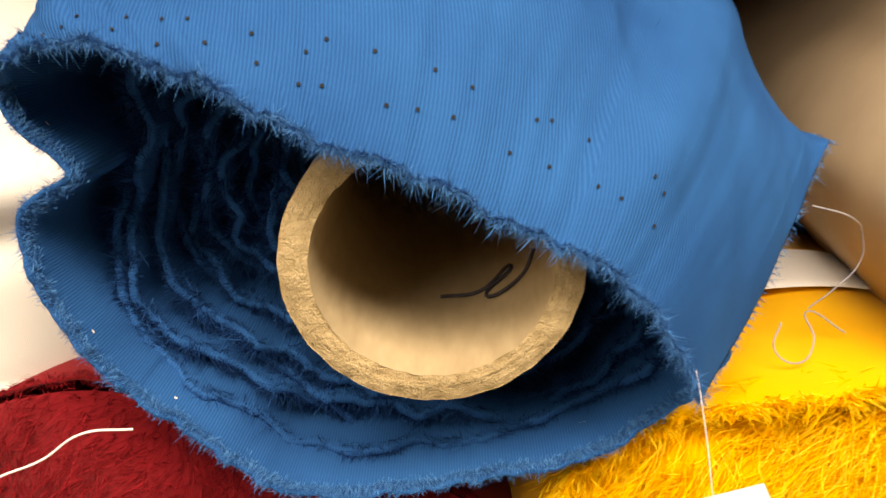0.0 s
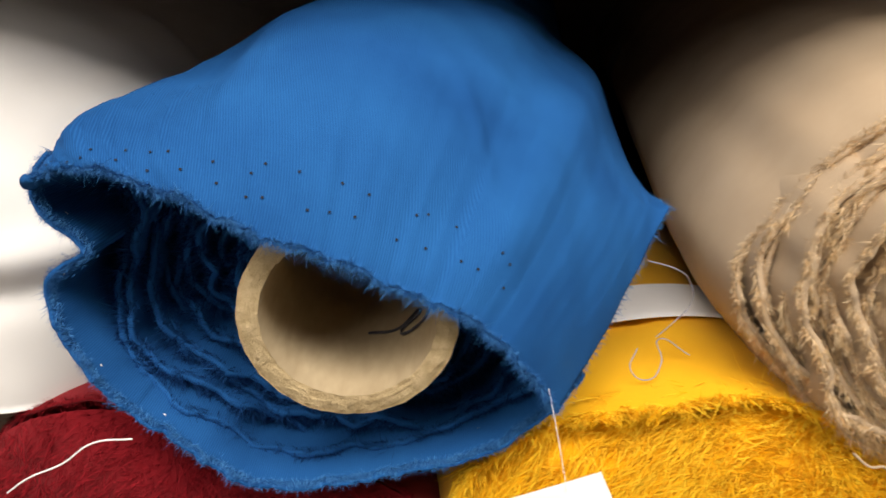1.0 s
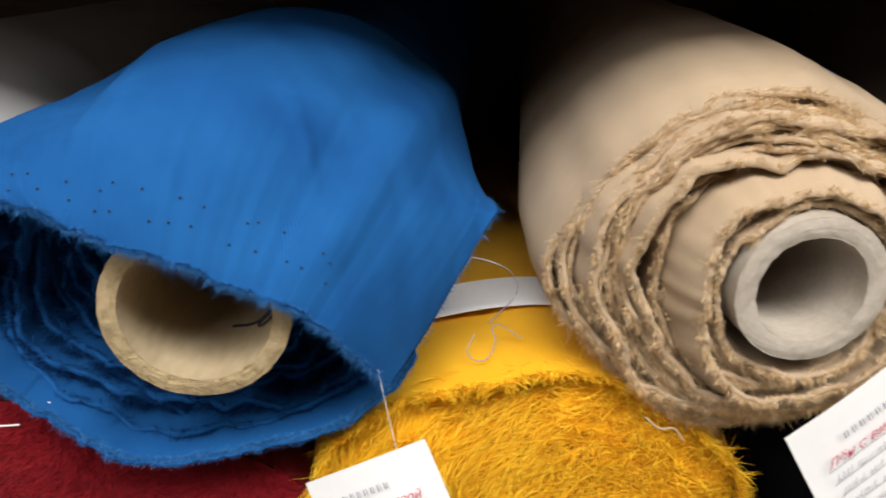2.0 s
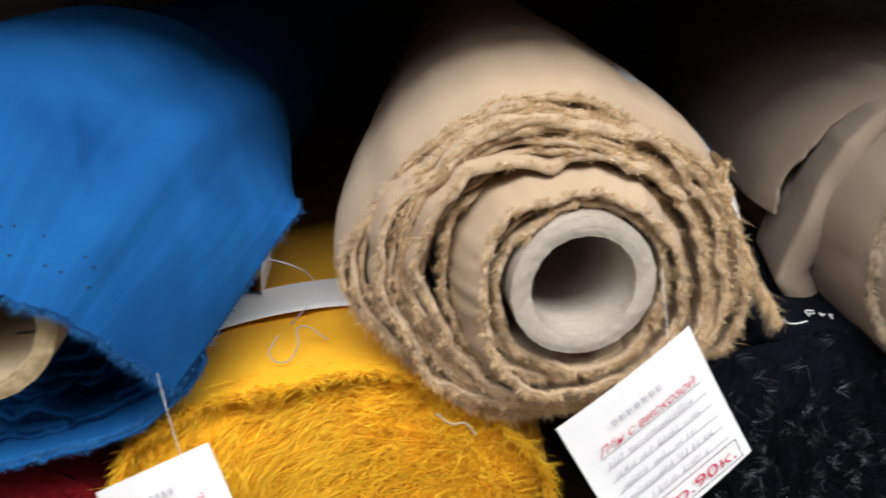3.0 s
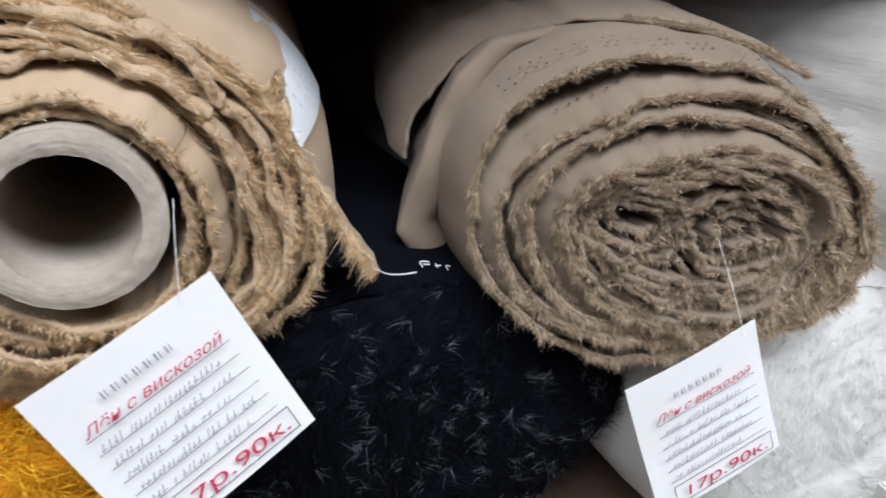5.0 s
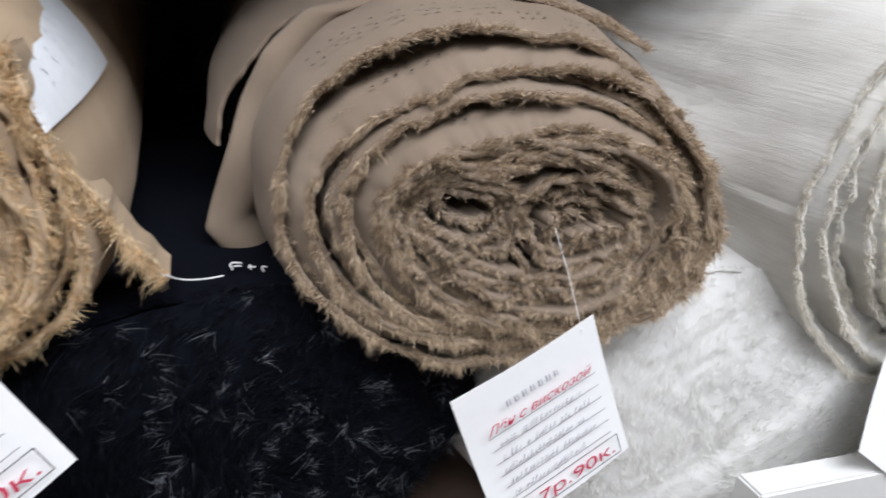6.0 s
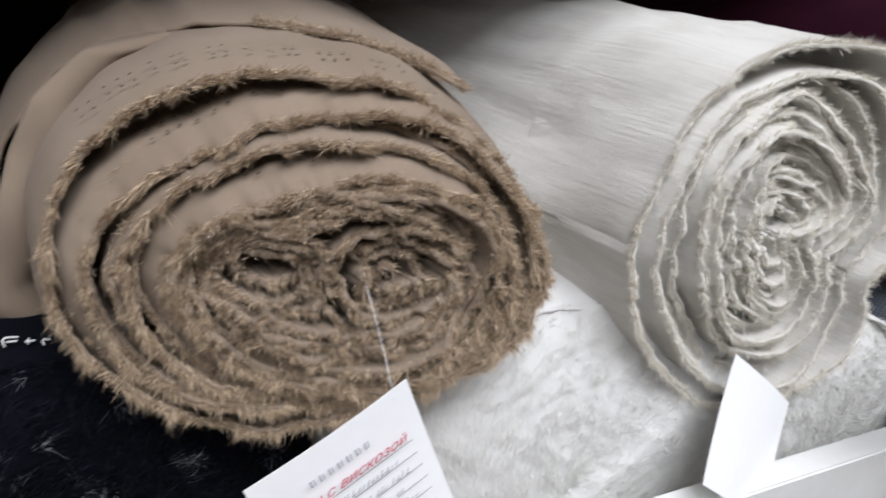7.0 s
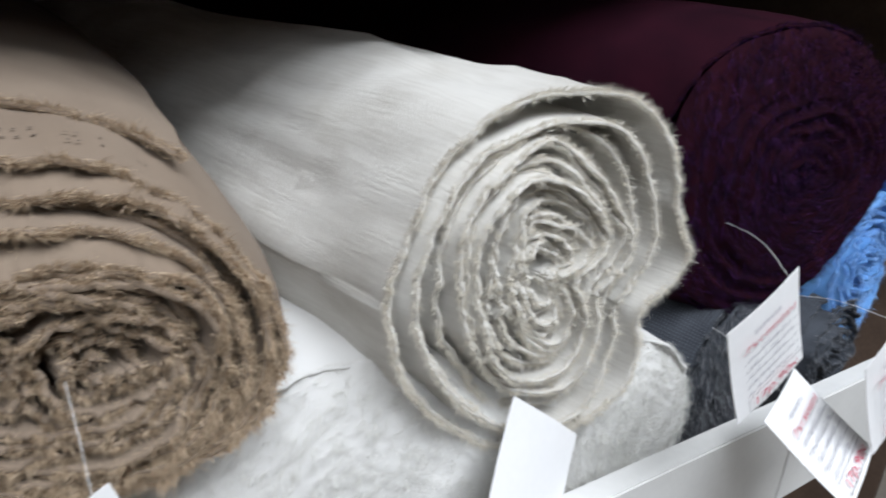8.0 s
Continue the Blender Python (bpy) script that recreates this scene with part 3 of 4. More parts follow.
# ---- beige bolt ----
def beige_bolt():
    b = base("fabric_bolt", (0.184, 0.16, 1.08), "beige linen bolt with frayed ends round a grey cardboard tube", "fabric bolt", "bolts on the shelf")
    tube((0.187, 0.127, 1.144), 0.0245, 0.0178, 0.45, CARD_GREY, CARD_GREY, b, 8, 0.00018)
    c = (0.186, 1.143)
    tight = turn_of(*c, 30.7, 29.7, 28.6, 27.6, 26.9, 27.5, 27.8, 27.0, 26.7, 27.6, 29.0, 30.5, 31.5, 32.7, 33.4, 32.4)
    cone = turn_of(*c, 35.9, 32.5, 31.5, 31.0, 31.6, 32.4, 34.2, 33.6, 32.6, 33.7, 37.6, 39.3, 38.9, 38.6, 39.5, 39.4)
    curl = turn_of(*c, 48.0, 43.7, 41.9, 42.0, 43.1, 43.6, 50.1, 51.8, 50.7, 48.4, 47.8, 46.4, 45.6, 48.0, 51.9, 53.4)
    loose = turn_of(*c, 57.3, 52.7, 49.0, 48.3, 52.6, 56.3, 57.6, 62.8, 63.4, 59.0, 57.7, 56.6, 54.4, 54.3, 60.4, 63.0)
    rim = (67.4, 62.6, 56.7, 53.8, 56.1, 59.8, 63.2, 67.5, 76.6, 67.3, 63.2, 65.7, 61.5, 60.6, 68.7, 72.4)
    outer = turn_of(*c, *rim)
    ends = []
    # turns that lie further in, between the ones that stand out
    for rings, turns, y0, seed in (([tight, cone], 2.2, 0.135, 60), ([cone, curl], 2.8, 0.1425, 62), ([curl, loose], 3.4, 0.141, 64), ([loose, outer], 2.6, 0.147, 66)):
        x, z, th, u = spiral(rings, turns, 0.15, 0.9, 190, ripple=0.0014, seed=seed, crinkle=0.5, twist=seed)
        yf = y0 + 0.003 * u + 0.0040 * wob(th * 2.3, seed + 1, 4) + 0.0008 * wob(th * 15, seed + 2, 3)
        ends.append(sheet("wound_cloth", x, z, yf, FRONT, 0.0018, BEIGE, b, wrinkle=0.0012, seed=seed))
    # the turns whose edges stand out, the inner ones further forward
    for name, ring, y0, thick, wide, over, ripple, seed in (("inner_turn", tight, 0.1315, 0.0020, 0.0015, 0.01, 0.0007, 160), ("inner_turn", cone, 0.1285, 0.0018, 0.0085, 0.010, 0.0010, 164), ("cloth_turn", curl, 0.1365, 0.0022, 0.0035, 0.006, 0.0018, 168), ("cloth_turn", loose, 0.1415, 0.0020, 0.0040, 0.008, 0.0020, 172)):
        x, z, th = loop(ring, 35, 394, 380, ripple, seed)
        o = ripple * 0.9 * wob(th * 4.3, seed + 3, 4)
        x, z = x + np.cos(th) * o, z + np.sin(th) * o
        yf = y0 + 0.0024 * wob(th * 2.6, seed + 1, 4) + 0.0005 * wob(th * 24, seed + 2, 2)
        ends.append(sheet(name, x, z, yf, FRONT, thick, BEIGE, b, wrinkle=0.0008, seed=seed, grow=wide, over=over))
    x, z, th = loop(outer, -60, 306, 380, 0.0014, 71)
    top = np.clip(np.sin(th), 0, 1)
    yf = 0.150 + 0.002 * top + 0.0025 * wob(th * 4, 72, 4) + 0.0012 * wob(th * 22, 73, 3) - 0.004 * np.cos(th)
    e2 = sheet("outer_wrap", x, z, yf, LONG, 0.0014, BEIGE, b, (0.16, 0.0), 0.0007, 74, "smooth beige linen wrapped round the bolt", grow=0.012)
    x, z, th = loop(turn_of(*c, *[v + 1.3 for v in rim]), 13, 56, 80)
    f = np.linspace(0, 1, 80)
    yf = 0.147 + 0.022 * f
    sheet("paper_label", x, z, yf, (0, 0.004, 0.01, 0.02, 0.03, 0.045, 0.06, 0.075), 0.0004, FILM, b, (0.16, 0.0), grow=0.0125, label="glossy white printed paper label")
    for k in range(5):
        deep = 0.014 + 0.009 * k
        marks(x[8:70] + 0.16 * deep, z[8:70], yf[8:70], deep, 0.0021, 0.0007, GREY_INK, b, "label_print", "small grey illegible print", 130 + k, 0.0006 + 0.0125 * (1 - math.exp(-deep / 0.03)))
    # the loose strip that hangs down beside it
    n = 90
    s = np.linspace(0, 1, n)
    x = 0.243 + 0.012 * s + 0.024 * s ** 2 + 0.001 * wob(s * 12, 75, 3)
    z = 1.178 - 0.062 * s - 0.004 * s ** 2
    yf = 0.150 + 0.001 * s + 0.0015 * wob(s * 18, 76, 4)
    e4 = sheet("loose_strip", x, z, yf, (0, 0.0012, 0.004, 0.008, 0.013, 0.018), 0.0014, BEIGE, b, (0.2, 0.0), 0.0008, 77, "loose hanging strip of frayed beige linen")
    fray(ends, 130000, BEIGE_F, b, 0.0044, 0.00009, 0.5, 0.8, 0.6, 0.25, 0.10, 14, "frayed beige thread ends", spread=0.0006)
    fray([e2], 16000, BEIGE_F, b, 0.0036, 0.00008, 0.5, 0.6, 0.7, 0.5, 0.1, 15)
    fray([e4], 3500, BEIGE_F, b, 0.006, 0.00009, 0.5, 0.6, 0.5, 0.5, 0.4, 16)
    return b


# ---- taupe bolt ----
def taupe_bolt():
    b = base("fabric_bolt", (0.385, 0.16, 1.08), "taupe linen bolt wound flat without a tube, shaggy frayed edges", "fabric bolt", "bolts on the shelf")
    cx, cz = 0.383, 1.136

    def plane(x, z):
        return 0.122 - 0.34 * (x - cx) - 0.04 * (z - cz)

    c = (cx, cz)
    swirl = turn_of(*c, 39.8, 36.2, 28.0, 22.1, 19.4, 18.9, 20.3, 31.0, 38.6, 36.0, 33.7, 33.0, 33.6, 35.6, 39.7, 41.0)
    third = turn_of(*c, 48.3, 44.4, 35.1, 29.4, 26.4, 25.3, 26.8, 36.3, 43.2, 42.7, 40.0, 39.4, 40.8, 44.4, 49.9, 51.3)
    fourth = turn_of(*c, 53.7, 50.9, 44.5, 38.7, 36.2, 36.1, 39.9, 47.2, 54.4, 53.5, 49.9, 45.5, 43.0, 46.6, 52.2, 54.9)
    fifth = turn_of(*c, 61.2, 57.9, 53.4, 48.0, 42.0, 41.5, 44.3, 53.4, 63.4, 62.0, 56.7, 51.3, 48.7, 50.1, 56.3, 61.1)
    outer = turn_of(*c, 67.8, 62.5, 57.0, 55.0, 53.3, 57.0, 61.1, 67.6, 71.0, 69.5, 64.2, 60.7, 55.3, 53.6, 59.4, 65.7)
    inner_edges = []
    for name, rings, turns, u0, u1, seed in (
            ("wound_cloth", [swirl, third], 2.4, 0.0, 0.9, 81),
            ("wound_cloth", [turn_of(*c, 31, 28, 22, 18, 16, 15, 16, 23, 30, 28, 24, 21, 20, 22, 27, 31), swirl], 3.3, 0.0, 0.95, 85),
            ("inner_fold", [(0.4005, 1.1330, 0.002, 0.002, 0, []), (0.4020, 1.1325, 0.0250, 0.0180, 8, [(3, 0.06, 40)])], 3.4, 0.05, 1.0, 181),
            ("inner_fold", [(0.366, 1.1365, 0.006, 0.001, 10, []), (0.3625, 1.1320, 0.0235, 0.0165, -8, [(3, 0.06, 200)])], 3.2, 0.1, 1.0, 281)):
        x, z, th, u = spiral(rings, turns, u0, u1, 170, 0.0012, seed, twist=seed * 0.01)
        yf = plane(x, z) + 0.003 * (name == "inner_fold") * (1 - u) + 0.0035 * wob(th * 1.9, seed + 1, 4) + 0.0013 * wob(th * 15, seed + 2, 3)
        inner_edges.append(sheet(name, x, z, yf, FRONT, 0.0021, TAUPE, b, wrinkle=0.0012, seed=seed + 3))
    x, z, th, u = spiral([third, fourth, fifth, outer], 4.4, 0.08, 0.93, 170, 0.0010, 381)
    top = np.clip(np.sin(th) + 0.25, 0, 1)
    yf = plane(x, z) + 0.004 + (0.004 + 0.022 * u) * top + 0.003 * wob(th * 1.7, 382, 4) + 0.0013 * wob(th * 15, 383, 3)
    inner_edges.append(sheet("wound_cloth", x, z, yf, FRONT, 0.0019, TAUPE, b, (0.1, 0), 0.0009, 384))
    edges = []
    for k, (ring, back, start) in enumerate(((third, 0.000, -30), (fourth, 0.006, -20), (fifth, 0.012, -40), (outer, 0.018, -50))):
        x, z, th = loop(ring, start, start + 362, 340, 0.0010, 84 + k)
        top = np.clip(np.sin(th) + 0.15, 0, 1)
        yf = plane(x, z) + back * top + 0.002 * (1 - top) * k / 3 + 0.0022 * wob(th * 3.3, 88 + k, 4) + 0.0012 * wob(th * 19, 92 + k, 3)
        last = k == 3
        wide, over = ((0.0095, 0.008), (0.004, 0.008), (0.0115, 0.010), (0.011, 0.02))[k]
        edges.append(sheet("outer_wrap" if last else "cloth_turn", x, z, yf, LONG if last else FRONT, 0.0015, TAUPE, b, (0.27, 0.0) if last else (0.1, 0.0), 0.0010 if last else 0.0006, 96 + k, grow=wide, over=over))
        if k in (0, 2, 3):
            pick = (th > radians(45)) & (th < radians(150))
            for d in (0.0085, 0.0125):
                marks(x[pick] + 0.1 * d, z[pick], yf[pick], d, 0.0046, 0.0007, HOLE, b, "pinholes", "dark pinholes along the selvedge", 100 + k, wide * (1 - math.exp(-d / over)) + 0.0016)
    # the cloth's loose outer end: a diagonal edge over the top and a folded lip down the side
    ring = (0.391, 1.1370, 0.0840, 0.0625, -1, [(3, 0.015, 260), (-26, -0.06, 52), (-12, 0.04, 205)])
    x, z, th = loop(ring, 58, 182, 220, 0.0008, 105)
    f = (np.degrees(th) - 58) / 164
    yf = plane(x, z) + 0.034 + 0.036 * np.clip(f / 0.45, 0, 1) - 0.012 * np.clip((f - 0.5) / 0.5, 0, 1) + 0.0015 * wob(th * 9, 106, 4)
    e5 = sheet("loose_end", x, z, yf, LONG, 0.0016, TAUPE, b, (0.27, 0.0), 0.0022, 107, "loose outer cloth end with a folded lip", grow=0.008, over=0.02)
    half = len(x) // 3
    # folded lip: slack cloth that stands off the side, doubled over to a pointed corner
    n, m = 140, 40
    s = np.linspace(0, 1, n)
    ks = (0, 0.16, 0.32, 0.5, 0.66, 0.87, 1.0)
    ix, iz = np.interp(s, ks, (0.374, 0.357, 0.348, 0.343, 0.341, 0.339, 0.337)), np.interp(s, ks, (1.1900, 1.184, 1.172, 1.157, 1.141, 1.124, 1.106))
    ox, oz = np.interp(s, ks, (0.354, 0.330, 0.315, 0.3080, 0.3025, 0.2960, 0.3035)), np.interp(s, ks, (1.1945, 1.188, 1.174, 1.157, 1.138, 1.113, 1.1035))
    for line in (ix, iz, ox, oz):
        for _ in range(6):
            line[1:-1] = 0.5 * line[1:-1] + 0.25 * (line[:-2] + line[2:])
    co = np.zeros((n, m, 3))
    for j in range(m):
        q = j / (m - 1)
        f = min(1.0, q / 0.55)
        tuck = max(0.0, (q - 0.55) / 0.45)
        pocket = 0.010 * np.exp(-((s - 0.62) / 0.10) ** 2) * math.exp(-((f - 0.25) / 0.30) ** 2) + 0.009 * np.exp(-((s - 0.90) / 0.07) ** 2) * math.exp(-((f - 0.30) / 0.28) ** 2)
        y = 0.186 - 0.006 * math.sin(math.pi * f) + 0.030 * (1 - f) ** 2 + pocket + 0.05 * tuck + 0.0008 * np.sin(s * 21 + 4 * f)
        co[:, j] = np.stack((ix + (ox - ix) * f + 0.020 * tuck, y, iz + (oz - iz) * f), 1)
    i = np.arange(n - 1)[:, None] * m + np.arange(m - 1)[None, :]
    uv = np.stack((np.repeat(s * 0.15, m), np.tile(np.arange(m) * 0.002, n)), 1)
    put("folded_lip", mesh_of("folded_lip", co.reshape(-1, 3), np.stack((i, i + 1, i + m + 1, i + m), -1).reshape(-1, 4), uv), TAUPE, b, "soft folded lip of taupe linen")
    fray(inner_edges, 130000, TAUPE_F, b, 0.0044, 0.00009, 0.5, 0.9, 0.6, 0.2, 0.12, 17, "shaggy taupe thread ends", tuft=0.0018, spread=0.0006)
    fray(edges, 65000, TAUPE_F, b, 0.0055, 0.00009, 0.4, 0.7, 0.6, 0.2, 0.2, 18, "shaggy taupe thread ends", tuft=0.0020, spread=0.0006)
    fray([tuple(a[:half] for a in e5)], 3000, TAUPE_F, b, 0.004, 0.00009, 0.6, 0.5, 0.8, 0.5, 0.2, 19)
    return b


# ---- cream bolt ----
def cream_bolt():
    b = base("fabric_bolt", (0.56, 0.13, 1.05), "cream slubby linen bolt loosely rolled with a dented end", "fabric bolt", "bolts on the shelf")

    def plane(x, z):
        return 0.094 - 0.05 * (x - 0.53) - 0.35 * np.maximum(0, x - 0.57)

    c = (0.570, 1.135)
    heart = turn_of(*c, 3, 7, 9, 9, 9, 9, 6, 4, 4, 4, 4, 5, 7, 10, 6, 3)
    core = turn_of(*c, 11, 26, 30, 31.0, 32.5, 32.7, 24.5, 19.0, 16.5, 15.4, 17.9, 20.3, 30.0, 38.8, 25.9, 11)
    swirl = turn_of(*c, 17.9, 32.0, 34.7, 36.2, 41.0, 46.1, 46.8, 41.9, 37.3, 36.9, 38.4, 43.3, 48.8, 47.6, 33.7, 17.6)
    third = turn_of(*c, 36.6, 42.5, 42.4, 48.8, 57.9, 55.7, 55.7, 53.6, 46.6, 42.8, 41.8, 46.7, 55.1, 57.8, 43.0, 31.9)
    fourth = turn_of(*c, 50.1, 56.3, 62.3, 68.2, 65.4, 62.1, 66.3, 65.8, 66.2, 62.5, 60.4, 64.8, 74.7, 77.7, 63.1, 45.9)
    outer = turn_of(*c, 72.6, 70.5, 77.7, 81.3, 77.2, 75.1, 72.9, 71.1, 76.4, 72.8, 70.4, 73.8, 83.3, 84.7, 78.2, 58.1)
    ends = []
    for rings, turns, back, seed in (([heart, core], 6.0, 0.003, 111), ([core, swirl], 2.6, 0.005, 131), ([swirl, third], 2.4, 0.005, 141), ([third, fourth], 1.6, 0.008, 151)):
        x, z, th, u = spiral(rings, turns, 0.1, 0.9, 200, ripple=0.0012, seed=seed, crinkle=0.4, twist=0.5)
        yf = plane(x, z) + back * (1 - 0.3 * u) + 0.003 * wob(th * 1.6, seed + 1, 4) + 0.001 * wob(th * 14, seed + 2, 3)
        ends.append(sheet("wound_cloth", x, z, yf, FRONT, 0.0016, CREAM, b, wrinkle=0.0012, seed=seed + 3))
    for ring, back, wide, seed in ((core, 0.002, 0.001, 171), (swirl, -0.002, 0.003, 175), (third, 0.000, 0.002, 179), (fourth, 0.002, 0.003, 183)):
        x, z, th = loop(ring, -20, 338, 320, 0.0009, seed)
        yf = plane(x, z) + back + 0.0022 * wob(th * 2.2, seed + 1, 4) + 0.0007 * wob(th * 25, seed + 2, 2)
        ends.append(sheet("cloth_turn", x, z, yf, FRONT, 0.0015, CREAM, b, wrinkle=0.0008, seed=seed + 3, grow=wide, over=0.012))
    x, z, th = loop(outer, -88, 276, 340, 0.0010, 119)
    yf = plane(x, z) + 0.004 - 0.003 * np.cos(th) + 0.002 * wob(th * 2.5, 120, 4) + 0.0008 * wob(th * 25, 121, 3)
    e3 = sheet("outer_wrap", x, z, yf, LONG, 0.0014, CREAM, b, (0.02, 0.0), 0.0042, 122, "pale slubby linen with soft folds", grow=0.002)
    fray(ends, 90000, CREAM_F, b, 0.0038, 0.00009, 0.7, 0.7, 0.7, 0.6, 0.1, 21, "frayed cream thread ends", tuft=0.0012)
    fray([e3], 26000, CREAM_F, b, 0.0034, 0.00007, 0.8, 0.4, 0.8, 0.6, 0.1, 22, "frayed cream thread ends", tuft=0.0008)
    return b


# ---- bolts with shaggy ends ----
def soft_end(b, outer, y0, slope, set_back, cloth, threads, seed, count, long, width, lean, grow, flow, drop, glints=0, lock=1, ridge=0.0005):
    """A bolt whose end is a soft mound of pile, with faint turns in it."""
    r = np.random.default_rng(seed)
    cx, cz = outer[0], outer[1]
    n, m = 200, 90
    th = np.linspace(0, TAU, n)
    ox, oz = ring_points(outer, th)
    f = np.linspace(0.01, 1, m)[None, :]
    x, z = cx + (ox - cx)[:, None] * f, cz + (oz - cz)[:, None] * f
    t2 = th[:, None] + 0 * f
    turn = f * 9 + t2 / TAU + 0.25 * wob(np.cos(t2) * 2 + f * 3, seed + 1, 3)
    y = y0 + slope * (x - cx) + 0.010 * f ** 4 + ridge * np.cos(turn * TAU) * np.clip(0.4 + wob(np.sin(t2) * 2 + f * 5, seed + 2, 3), 0, 1)
    y += 0.0003 * wob(x * 160 + 3 * np.sin(z * 90), seed + 3, 3) + 0.0003 * wob(z * 210 + 2 * np.cos(x * 110), seed + 4, 3)
    y += 0.0012 * wob(x * 55 + 2 * np.sin(z * 40), seed + 9, 3)
    co = np.stack((x, y, z), -1).reshape(-1, 3)
    i = np.arange(n - 1)[:, None] * m + np.arange(m - 1)[None, :]
    put("soft_end", mesh_of("soft_end", co, np.stack((i, i + m, i + m + 1, i + 1), -1).reshape(-1, 4), np.stack((x, z), -1).reshape(-1, 2)), cloth, b)
    x, z, th = loop(outer, -60, 306, 300, 0.0012, seed + 3)
    yf = y0 + slope * (x - cx) + set_back + 0.003 * wob(th * 3, seed + 4, 4) + 0.001 * wob(th * 22, seed + 5, 3)
    e2 = sheet("outer_wrap", x, z, yf, LONG, 0.0014, cloth, b, lean, 0.0012, seed + 6, grow=grow)
    k = r.integers(0, len(co), count // lock)
    k = np.repeat(k[r.random(count // lock) < 0.15 + (k % m) / m], lock)
    g = r.normal(size=(len(k), 3))
    if lock > 1:
        g = 0.35 * g + np.repeat(r.normal(size=(len(k) // lock, 3)), lock, axis=0)
    a = np.arctan2(co[k, 2] - cz, co[k, 0] - cx)
    sway = wob(co[k, 0] * 130 + co[k, 2] * 70, seed + 8, 3)
    way = np.stack((-np.sin(a) * flow + 0.5 * g[:, 0] + 0.5 * sway, -0.35 - 0.3 * np.abs(g[:, 1]), np.cos(a) * flow + 0.5 * g[:, 2] - 0.4 * sway), 1)
    strands("fuzz", co[k] + r.normal(size=(len(k), 3)) * (0.0006 if lock == 1 else 0.0011), way, long * (0.4 + 0.8 * r.random(len(k))), np.full(len(k), width), threads, b, 0.35, drop, seed + 7, "soft fuzzy pile")
    # Glints on the pile, drawn as locks of pale strands.
    if glints:
        k = r.integers(0, len(co), glints)
        k = k[r.random(glints) < 0.1 + (k % m) / m]
        k = np.repeat(k, 24)
        g, h = r.normal(size=(len(k), 3)), np.repeat(r.normal(size=(len(k) // 24, 3)), 24, axis=0)
        strands("glint_fuzz", co[k] + g * 0.0013 + np.array((0, -0.0025, 0)), h * np.array((1, 0.3, 0.7)) + 0.3 * g, 0.0038 * (0.4 + r.random(len(k))), np.full(len(k), 0.00007), GLINT_F, b, 0.6, 0.1, seed + 11, "pale curls painted as glints on the pile")
    fray([e2], count // 5, threads, b, long * 0.6, width * 0.9, 0.5, 0.5, 0.9, 0.5, 0.2, seed + 8)
    return b


def shaggy_bolt(label, centre, radii, y0, cloth, threads, seed, turns=9, count=30000, long=0.009, slope=0.0, flow=1.0, set_back=0.012, width=0.0001, grow=0.006, lean=(0.03, 0), waves=((3, 0.03, 60), (5, 0.02, 10)), heart=(0.1, 0.06), drop=0.35, thick=0.0014, rough=1.0, glints=0, soft=False, lock=1, ridge=0.0005):
    cx, cz = centre
    b = base("fabric_bolt", (cx, y0 + 0.02, cz - radii[1]), label, "fabric bolt", "bolts on the shelf")
    outer = (cx, cz, radii[0], radii[1], -2, list(waves))
    inner = (cx, cz, radii[0] * heart[0], radii[1] * heart[1], 0, [])
    if soft:
        return soft_end(b, outer, y0, slope, set_back, cloth, threads, seed, count, long, width, lean, grow, flow, drop, glints, lock, ridge)
    x, z, th, u = spiral([inner, outer], turns, 0.02, 0.9, 130, ripple=0.0016, seed=seed)
    yf = y0 + slope * (x - cx) + rough * (0.004 * wob(th * 1.7, seed + 1, 4) + 0.0015 * wob(th * 14, seed + 2, 3)) + 0.004 * u
    e1 = sheet("wound_cloth", x, z, yf, FRONT, thick, cloth, b)
    x, z, th = loop(outer, -60, 306, 300, 0.0012, seed + 3)
    yf = y0 + slope * (x - cx) + set_back + 0.003 * wob(th * 3, seed + 4, 4) + 0.001 * wob(th * 22, seed + 5, 3)
    e2 = sheet("outer_wrap", x, z, yf, LONG, 0.0014, cloth, b, lean, 0.0012, seed + 6, grow=grow)
    fray([e1], count, threads, b, long, width, 0.5, flow, 0.6, 0.45, drop, seed + 7, "shaggy loose threads over the cut end", tuft=0.0022)
    fray([e2], count // 5, threads, b, long * 0.55, width * 0.9, 0.5, 0.5, 0.9, 0.5, 0.2, seed + 8)
    return b


blue_bolt()
beige_bolt()
taupe_bolt()
cream_bolt()
mustard = shaggy_bolt("mustard yellow bolt with long shaggy loose threads", (0.103, 1.040), (0.081, 0.064), 0.148, YELLOW, YELLOW_F, 200, 10, 52000, 0.012, soft=True, lock=12, width=0.00017, flow=1.3, set_back=0.002, grow=0.009, drop=0.25, lean=(0.03, -0.10))
x, z, th = loop((0.106, 1.0365, 0.0905, 0.0745, -2, [(3, 0.03, 60), (5, 0.02, 10)]), 40, 140, 120)
sheet("paper_band", x, z, np.full(120, 0.196), (0, 0.004, 0.01, 0.02, 0.028), 0.0004, PAPER, mustard, label="white paper band round the cloth")
shaggy_bolt("dark red bolt with a fuzzy cut end", (-0.068, 1.020), (0.098, 0.066), 0.150, RED, RED_F, 220, 11, 70000, 0.005, set_back=0.013, grow=0.002, waves=((3, 0.02, 60), (-20, 0.20, 108)), soft=True, flow=0.5)
